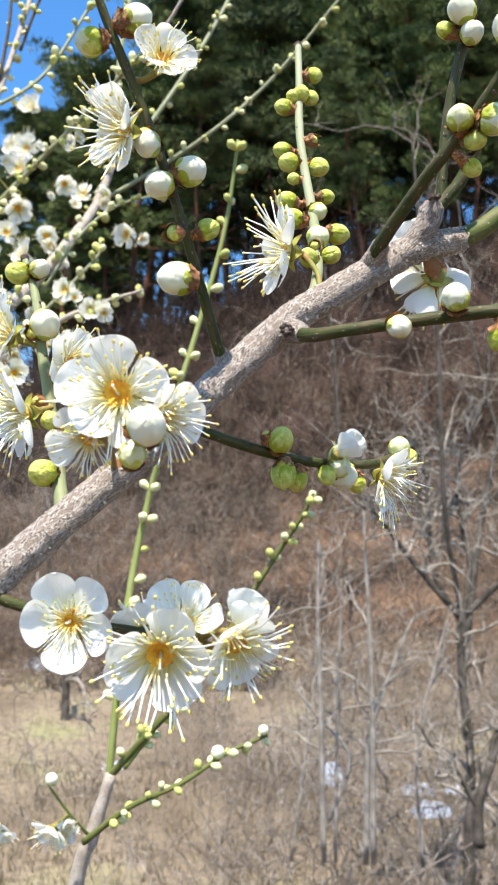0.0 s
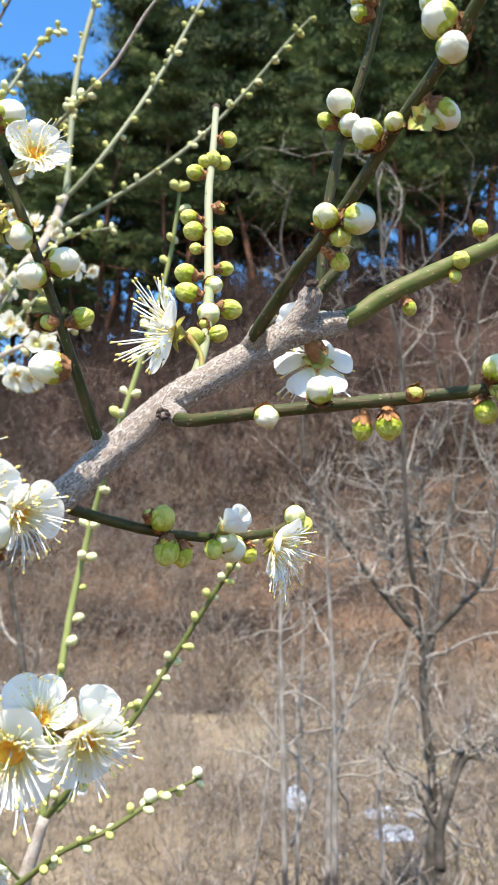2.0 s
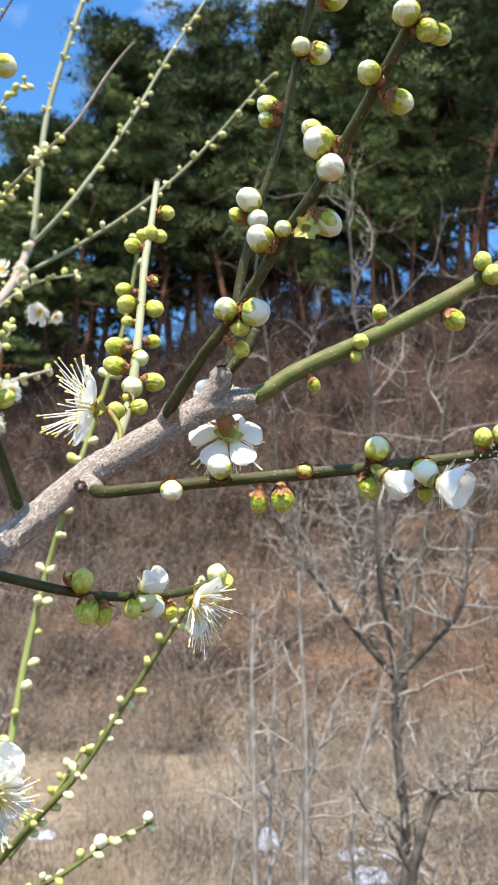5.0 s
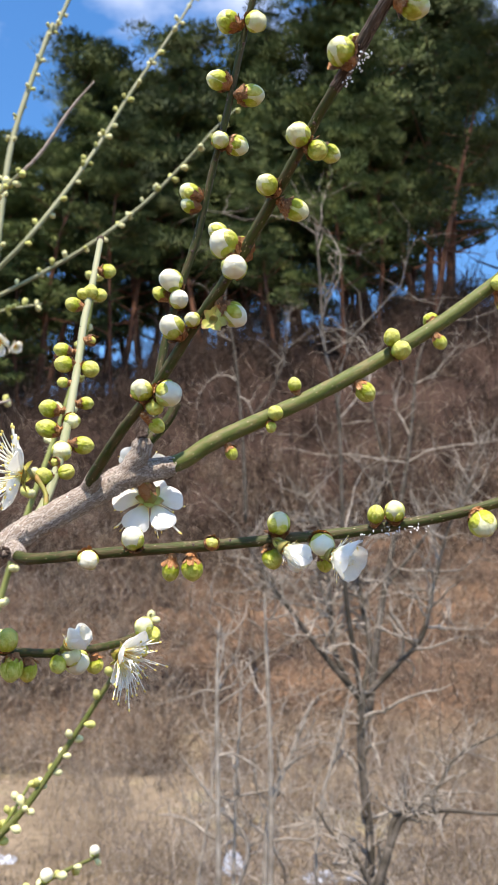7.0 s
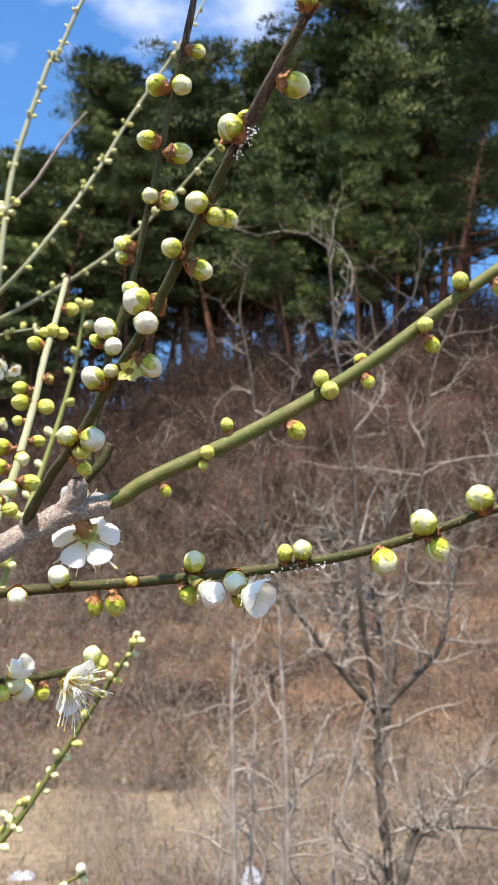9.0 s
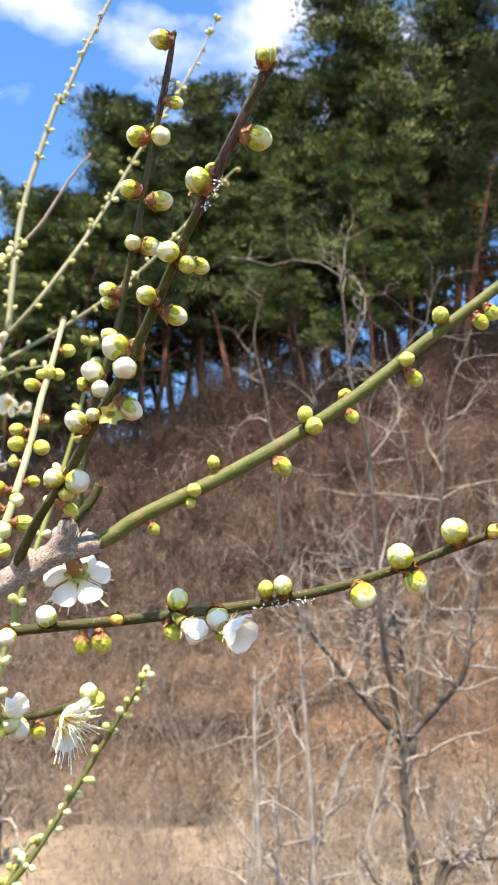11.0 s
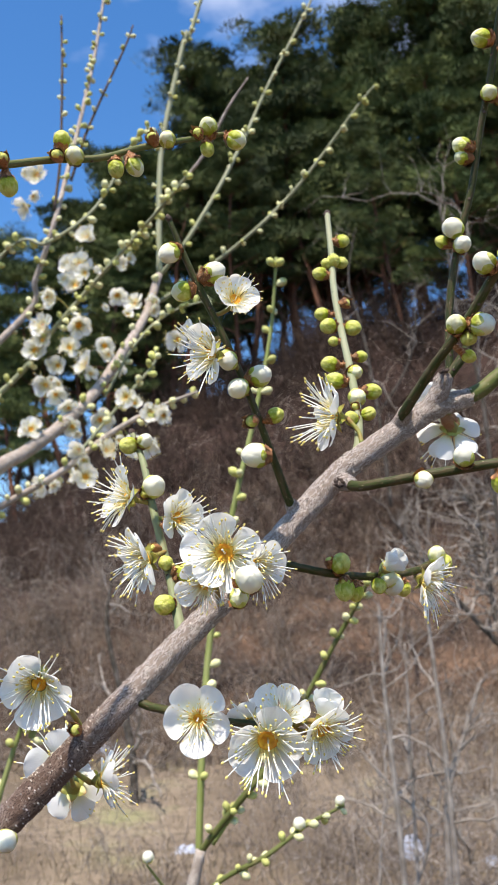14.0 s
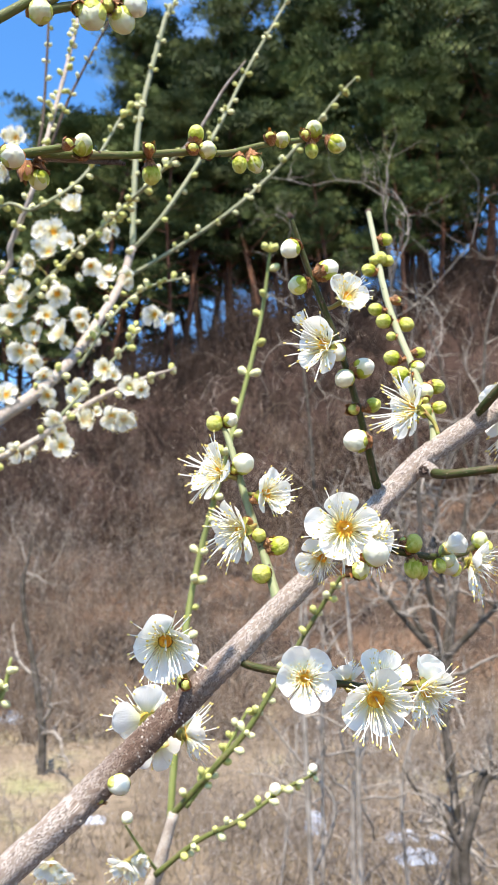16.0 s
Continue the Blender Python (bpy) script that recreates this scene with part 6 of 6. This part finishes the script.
back_blossom((-0.2049, 0.9616, 1.6806), (0.47, -0.75, -0.46), (-0.2181, 0.9619, 1.7046), 36.1, 71, 64, 1.0, 5)
back_blossom((-0.2005, 0.9629, 1.6723), (-0.59, -0.66, -0.46), (-0.2181, 0.9619, 1.7046), 21.5, 71, 44, 1.0, 5)
back_blossom((-0.19, 0.9642, 1.678), (0.52, -0.7, -0.49), (-0.2045, 0.9628, 1.7117), 31.2, 76, 46, 1.0, 5)
back_blossom((-0.1762, 0.9656, 1.6775), (-0.81, -0.2, -0.55), (-0.1955, 0.9635, 1.716), 20.1, 68, 61, 1.0, 5)
back_blossom((-0.2689, 0.95, 1.6765), (-0.35, -0.69, -0.63), (-0.2646, 0.9547, 1.672), 30.7, 75, 21, 1.0, 5)
back_blossom((-0.2653, 0.9502, 1.6643), (0.32, -0.66, -0.68), (-0.2694, 0.9537, 1.668), 19.6, 64, 70, 1.0, 5)
back_blossom((-0.2634, 0.952, 1.6434), (0.42, -0.9, -0.09), (-0.2743, 0.9528, 1.6641), 33.9, 62, 25, 1.0, 5)
back_blossom((-0.2729, 0.9488, 1.6447), (-0.83, -0.55, 0.06), (-0.2846, 0.9511, 1.6564), 22.8, 56, 5, 1.0, 5)
back_blossom((-0.2386, 0.9564, 1.6745), (0.68, -0.67, 0.28), (-0.2459, 0.9585, 1.687), 26.1, 66, 14, 1.0, 5)
back_blossom((-0.2439, 0.955, 1.6833), (-0.84, -0.26, 0.47), (-0.2459, 0.9585, 1.687), 14.5, 74, 44, 1.0, 5)
back_blossom((-0.3707, 1.1341, 2.1475), (-0.25, -0.96, -0.11), (-0.3286, 1.1385, 2.139), 40.2, 69, 47, 1.0, 5)
back_blossom((-0.3894, 1.134, 2.1511), (0.39, -0.92, -0.07), (-0.3286, 1.1385, 2.139), 23.3, 52, 70, 1.0, 5)
back_blossom((-0.2481, 1.0984, 1.8213), (-0.22, -0.69, -0.69), (-0.2538, 1.1013, 1.8286), 26.3, 65, 37, 1.0, 5)
back_blossom((-0.2475, 1.1045, 1.8285), (0.17, -0.66, -0.73), (-0.2517, 1.1075, 1.8353), 17.4, 53, 53, 1.0, 5)
back_blossom((-0.3187, 1.0412, 1.8133), (-0.2, -0.96, -0.17), (-0.3488, 1.0425, 1.8337), 30.4, 76, 18, 1.0, 5)
back_blossom((-0.33, 1.0409, 1.817), (0.43, -0.88, -0.19), (-0.3488, 1.0425, 1.8337), 19.1, 53, 11, 1.0, 5)
back_blossom((-0.2498, 0.9396, 1.9468), (-0.33, -0.88, 0.35), (-0.2611, 0.9407, 1.9662), 31.8, 65, 41, 1.0, 5)
back_blossom((-0.2478, 0.9402, 1.9435), (0.32, -0.88, 0.36), (-0.2611, 0.9407, 1.9662), 17.3, 69, 54, 1.0, 5)
back_blossom((-0.2574, 0.8972, 1.1847), (-0.16, -0.78, -0.61), (-0.3802, 0.9, 1.211), 39.6, 74, 49, 1.0, 5)
back_blossom((-0.2454, 0.8986, 1.1746), (0.18, -0.5, -0.85), (-0.3802, 0.9, 1.211), 26.1, 64, 63, 1.0, 5)
back_blossom((-0.1557, 0.71, 1.2348), (-0.36, -0.69, -0.63), (-0.1425, 0.7121, 1.2437), 34.5, 71, 62, 1.0, 5)
back_blossom((-0.1463, 0.7086, 1.2414), (0.4, -0.51, -0.76), (-0.1425, 0.7121, 1.2437), 17.7, 73, 31, 1.0, 5)
back_bud((-0.1529, 0.687, 1.2779), (-0.1549, 0.69, 1.2709), 9.5)
back_bud((-0.0273, 0.6834, 1.2982), (-0.0293, 0.6864, 1.2912), 10.1)
back_bud((0.0072, 0.7036, 1.3102), (0.0052, 0.7066, 1.3032), 8.0)
back_blossom((-0.1491, 0.7166, 1.2304), (0.67, -0.73, 0.1), (-0.1395, 0.7193, 1.2369), 23.2, 70, 19, 1.0, 5)
back_blossom((-0.1442, 0.7157, 1.2344), (-0.66, -0.75, 0.1), (-0.1395, 0.7193, 1.2369), 14.7, 78, 15, 1.0, 5)
back_blossom((-0.3766, 1.0966, 2.078), (-0.69, -0.51, -0.51), (-0.3343, 1.1023, 2.062), 38.7, 72, 37, 1.0, 5)
back_blossom((-0.3722, 1.1103, 2.1019), (0.68, -0.47, -0.56), (-0.3309, 1.1148, 2.0929), 23.5, 53, 4, 1.0, 5)
back_blossom((-0.3151, 1.0172, 1.8995), (-0.69, -0.71, -0.13), (-0.2959, 1.0234, 1.8837), 35.5, 65, 69, 1.0, 5)
back_blossom((-0.3253, 1.0172, 1.9019), (0.81, -0.57, -0.14), (-0.3001, 1.0244, 1.8798), 25.3, 75, 49, 1.0, 5)
back_blossom((-0.3485, 1.038, 1.8363), (-0.07, -1, -0.03), (-0.3488, 1.0425, 1.8337), 37.6, 71, 59, 1.0, 5)
back_blossom((-0.336, 1.0301, 1.8472), (0.04, -1, 0.03), (-0.3349, 1.0341, 1.8473), 27.0, 72, 36, 1.0, 5)
back_blossom((-0.2699, 1.1075, 1.8578), (0.28, -0.91, -0.31), (-0.2496, 1.1138, 1.8421), 34.2, 67, 61, 1.0, 5)
back_blossom((-0.262, 1.1024, 1.843), (-0.44, -0.83, -0.33), (-0.2517, 1.1075, 1.8353), 25.7, 72, 69, 1.0, 5)
back_blossom((-0.3146, 1.0101, 1.7657), (0.46, -0.58, -0.67), (-0.2935, 1.0184, 1.7381), 31.1, 64, 8, 1.0, 5)
back_blossom((-0.3123, 1.0223, 1.7835), (-0.49, -0.61, -0.62), (-0.2851, 1.0311, 1.7516), 21.8, 70, 62, 1.0, 5)
back_blossom((-0.2291, 0.9575, 1.6752), (-0.7, -0.68, 0.19), (-0.2413, 0.9593, 1.6904), 29.4, 82, 14, 1.0, 5)
back_blossom((-0.2229, 0.9582, 1.6856), (0.65, -0.74, 0.14), (-0.2319, 0.9606, 1.6965), 17.2, 54, 23, 1.0, 5)
back_blossom((-0.1677, 0.9642, 1.7148), (0.22, -0.89, -0.41), (-0.1724, 0.9664, 1.7264), 23.2, 81, 27, 1.0, 5)
back_blossom((-0.1813, 0.9604, 1.7253), (-0.57, -0.52, -0.63), (-0.1818, 0.965, 1.7224), 14.0, 48, 15, 1.0, 5)
back_blossom((-0.3375, 0.9758, 1.7131), (0.45, -0.85, 0.26), (-0.3269, 0.9822, 1.6978), 33.3, 75, 11, 1.0, 5)
back_blossom((-0.342, 0.971, 1.7092), (-0.44, -0.87, 0.24), (-0.3327, 0.9777, 1.6925), 21.0, 68, 7, 1.0, 5)
back_blossom((-0.3147, 0.9456, 1.6364), (-0.57, -0.71, -0.41), (-0.3154, 0.9493, 1.6386), 28.8, 78, 37, 1.0, 5)
back_blossom((-0.3027, 0.9467, 1.6348), (0.77, -0.39, -0.51), (-0.3061, 0.9494, 1.6433), 19.2, 80, 30, 1.0, 5)
back_blossom((-0.2524, 0.9378, 1.8973), (-0.45, -0.89, 0.08), (-0.2812, 0.9336, 1.9494), 28.2, 66, 30, 1.0, 5)
back_blossom((-0.242, 0.9419, 1.9003), (0.77, -0.56, 0.29), (-0.271, 0.9369, 1.9573), 17.2, 46, 43, 1.0, 5)
back_blossom((-0.2103, 0.989, 1.926), (-0.73, -0.68, 0.01), (-0.2218, 0.991, 1.9397), 26.2, 65, 64, 1.0, 5)
back_blossom((-0.2068, 0.985, 1.9324), (0.8, -0.6, 0.01), (-0.2164, 0.9875, 1.9431), 19.1, 65, 13, 1.0, 5)

# its buds, in rows along each shoot
bud_rows("mu", 0.034, 0.0)
bud_rows("m2", 0.032, 0.1)
bud_rows("m3", 0.03, 0.05)
bud_rows("m4", 0.015, 0.15)
bud_rows("m5", 0.015, 0.1)
bud_rows("m6", 0.018, 0.05)
bud_rows("m7", 0.03, 0.1)
bud_rows("m8", 0.03, 0.1)
bud_rows("m10", 0.013, 0.1)
bud_rows("m11", 0.013, 0.1)
bud_rows("m12", 0.013, 0.1)
bud_rows("v", 0.03, 0.08)
bud_rows("w", 0.019, 0.03)
bud_rows("w2", 0.018, 0.1)
bud_rows("w3", 0.013, 0.1)
bud_rows("mb", 0.05, 0.4)
bud_rows("ml", 0.018, 0.2)

# bare trees beyond the field
tree = tagged(new("bare_tree"), "leafless grey young tree with forked trunk in the dry field", "tree")
limb(tree, "trunk", 16, [(2.08, 9, -1.9, 0.07), (2.097, 9, -1.348, 0.05), (2.141, 9, -0.64, 0.044), (2.08, 9, 0.147, 0.043), (2.092, 9, 0.771, 0.048)])
limb(tree, "limb", 34, [(2.092, 9, 0.743, 0.034), (1.696, 9, 1.217, 0.028), (1.34, 8.9, 1.667, 0.022), (1.1, 8.8, 1.972, 0.016), (0.863, 8.7, 2.358, 0.009)])
limb(tree, "limb", 48, [(2.08, 9, 0.743, 0.036), (1.878, 9.1, 1.129, 0.03), (1.825, 9.2, 1.644, 0.026), (1.835, 9.3, 2.1, 0.022), (1.8, 9.4, 2.5, 0.017), (1.6, 9.5, 2.95, 0.009)])
limb(tree, "limb", 48, [(2.092, 9, 0.743, 0.034), (2.242, 9.2, 1.237, 0.028), (2.193, 9.3, 1.75, 0.025), (2.165, 9.3, 2.2, 0.02), (2.332, 9.3, 2.7, 0.014), (2.581, 9.3, 3.15, 0.008)])
limb(tree, "limb", 44, [(2.121, 9, 0.77, 0.036), (2.457, 8.9, 1.105, 0.03), (2.692, 8.8, 1.384, 0.026), (2.845, 8.8, 1.92, 0.021), (3.023, 8.7, 2.548, 0.014), (3.316, 8.6, 3.065, 0.008)])
limb(tree, "limb", 9, [(2.092, 9, 0.771, 0.03), (1.915, 8.8, 1.805, 0.024), (1.88, 8.7, 2.769, 0.022), (1.86, 8.7, 3.72, 0.02), (1.73, 8.7, 4.4, 0.017), (1.7, 8.7, 5.1, 0.014), (1.66, 8.7, 5.75, 0.008)])
limb(tree, "limb", 8, [(1.71, 8.7, 4.75, 0.013), (1.8, 8.68, 5.0, 0.012), (1.86, 8.66, 5.2, 0.011), (1.87, 8.66, 5.42, 0.006)])
tree = tagged(new("bare_tree"), "leafless grey spreading sapling among dry brush", "tree")
limb(tree, "trunk", 0, [(1.947, 8, -1.126, 0.05), (1.959, 8, -0.77, 0.044), (2.081, 8, -0.41, 0.04)])
limb(tree, "limb", 30, [(2.08, 8, -0.433, 0.03), (2.216, 8, -0.182, 0.026), (2.488, 7.8, -0.08, 0.02), (2.961, 7.7, -0.102, 0.013), (3.264, 7.6, -0.035, 0.007)])
limb(tree, "limb", 34, [(2.08, 8, -0.433, 0.03), (2.166, 8.1, -0.201, 0.026), (2.537, 8.1, 0.028, 0.021), (2.794, 8.2, 0.3, 0.015), (3.333, 8.3, 0.53, 0.008)])
limb(tree, "limb", 22, [(1.957, 8, -0.815, 0.028), (1.778, 8, -0.494, 0.022), (1.603, 8.1, -0.328, 0.015), (1.456, 8.1, -0.091, 0.008)])
tree = tagged(new("bare_tree"), "tall thin leafless tree in front of the brown slope", "tree")
limb(tree, "trunk", 8, [(2.858, 12, 0.266, 0.05), (3.079, 12, 1.706, 0.045), (3.376, 12, 3.003, 0.035), (3.588, 12, 4.13, 0.026), (3.799, 12.1, 5.344, 0.018), (4.265, 12.2, 6.407, 0.008)])
limb(tree, "limb", 12, [(3.376, 12, 3.003, 0.024), (3.183, 12.2, 4.096, 0.018), (2.999, 12.2, 5.034, 0.013), (2.717, 12.2, 5.916, 0.006)])
limb(tree, "limb", 12, [(3.096, 12, 1.93, 0.03), (3.904, 12.2, 2.859, 0.02), (4.572, 12.2, 3.826, 0.012), (4.979, 12.2, 4.496, 0.006)])
tree = tagged(new("bare_tree"), "pale leafless tree with upright twigs on the slope", "tree")
limb(tree, "trunk", 7, [(2.56, 26, 4.505, 0.06), (2.471, 26, 6.907, 0.05), (2.212, 26, 9.791, 0.04), (1.909, 26, 11.673, 0.027), (2.285, 26, 13.421, 0.012)])
limb(tree, "limb", 10, [(2.396, 26, 7.259, 0.034), (3.408, 26, 8.68, 0.026), (3.818, 26, 9.963, 0.02), (3.786, 26, 11.282, 0.009)])
tree = tagged(new("bare_tree"), "leafless brown tree at the edge of the field", "tree")
limb(tree, "trunk", 9, [(-4.226, 20, -2.855, 0.1), (-4.19, 20, -1.45, 0.09), (-4.402, 20, -0.004, 0.07), (-4.685, 20, 1.606, 0.05), (-4.457, 20, 2.866, 0.02)])
tree = tagged(new("sapling"), "thin leafless grey sapling in dry grass", "sapling", "saplings in the dry field")
sapling_stem(tree, "stem", 12, [(0.528, 7, -0.913, 0.022), (0.514, 7, 0.258, 0.019), (0.503, 7, 0.877, 0.016), (0.517, 7, 1.519, 0.008)])
tree = tagged(new("sapling"), "thin leafless grey sapling in dry grass", "sapling", "saplings in the dry field")
sapling_stem(tree, "stem", 12, [(0.945, 7.35, -1.046, 0.024), (0.963, 7.35, 0.189, 0.02), (0.942, 7.35, 1.065, 0.017), (0.918, 7.35, 1.752, 0.008)])
tree = tagged(new("sapling"), "thin leafless grey sapling in dry grass", "sapling", "saplings in the dry field")
sapling_stem(tree, "stem", 12, [(0.675, 7.7, -1.154, 0.018), (0.711, 7.7, 0.134, 0.015), (0.74, 7.7, 0.676, 0.012), (0.76, 7.7, 1.188, 0.006)])
tree = tagged(new("sapling"), "thin leafless grey sapling in dry grass", "sapling", "saplings in the dry field")
sapling_stem(tree, "stem", 12, [(0.971, 8.05, -1.283, 0.026), (1.022, 8.05, -0.165, 0.022), (1.202, 8.05, 0.299, 0.018), (1.439, 8.05, 0.835, 0.008)])
tree = tagged(new("sapling"), "thin leafless grey sapling in dry grass", "sapling", "saplings in the dry field")
sapling_stem(tree, "stem", 12, [(0.68, 8.4, -1.026, 0.02), (0.883, 8.4, -0.471, 0.018), (0.575, 8.4, -0.081, 0.014), (0.252, 8.4, 0.338, 0.006)])
tree = tagged(new("sapling"), "thin leafless grey sapling in dry grass", "sapling", "saplings in the dry field")
sapling_stem(tree, "stem", 12, [(1.596, 8.75, -1.542, 0.02), (1.563, 8.75, -0.469, 0.017), (1.742, 8.75, 0.241, 0.013), (1.938, 8.75, 0.898, 0.006)])
tree = tagged(new("sapling"), "thin leafless grey sapling in dry grass", "sapling", "saplings in the dry field")
sapling_stem(tree, "stem", 12, [(0.358, 9.1, -1.615, 0.016), (0.51, 9.1, -0.622, 0.013), (0.59, 9.1, -0.106, 0.01), (0.569, 9.1, 0.426, 0.005)])
tree = tagged(new("sapling"), "thin leafless grey sapling in dry grass", "sapling", "saplings in the dry field")
sapling_stem(tree, "stem", 12, [(2.481, 9.45, -1.393, 0.02), (2.15, 9.45, -0.744, 0.017), (1.685, 9.45, -0.516, 0.014), (1.218, 9.45, -0.559, 0.007)])
sack((2.55, 14.22, -2.3), 0.51)
sack((3.13, 14.22, -2.3), 0.40)
sack((2.53, 13.04, -2.3), 0.57)
sack((1.26, 14.7, -2.3), 0.36, 1.0)
sack((-6.15, 25.4, -2.3), 0.61)
sack((-2.44, 15.81, -2.3), 0.42)
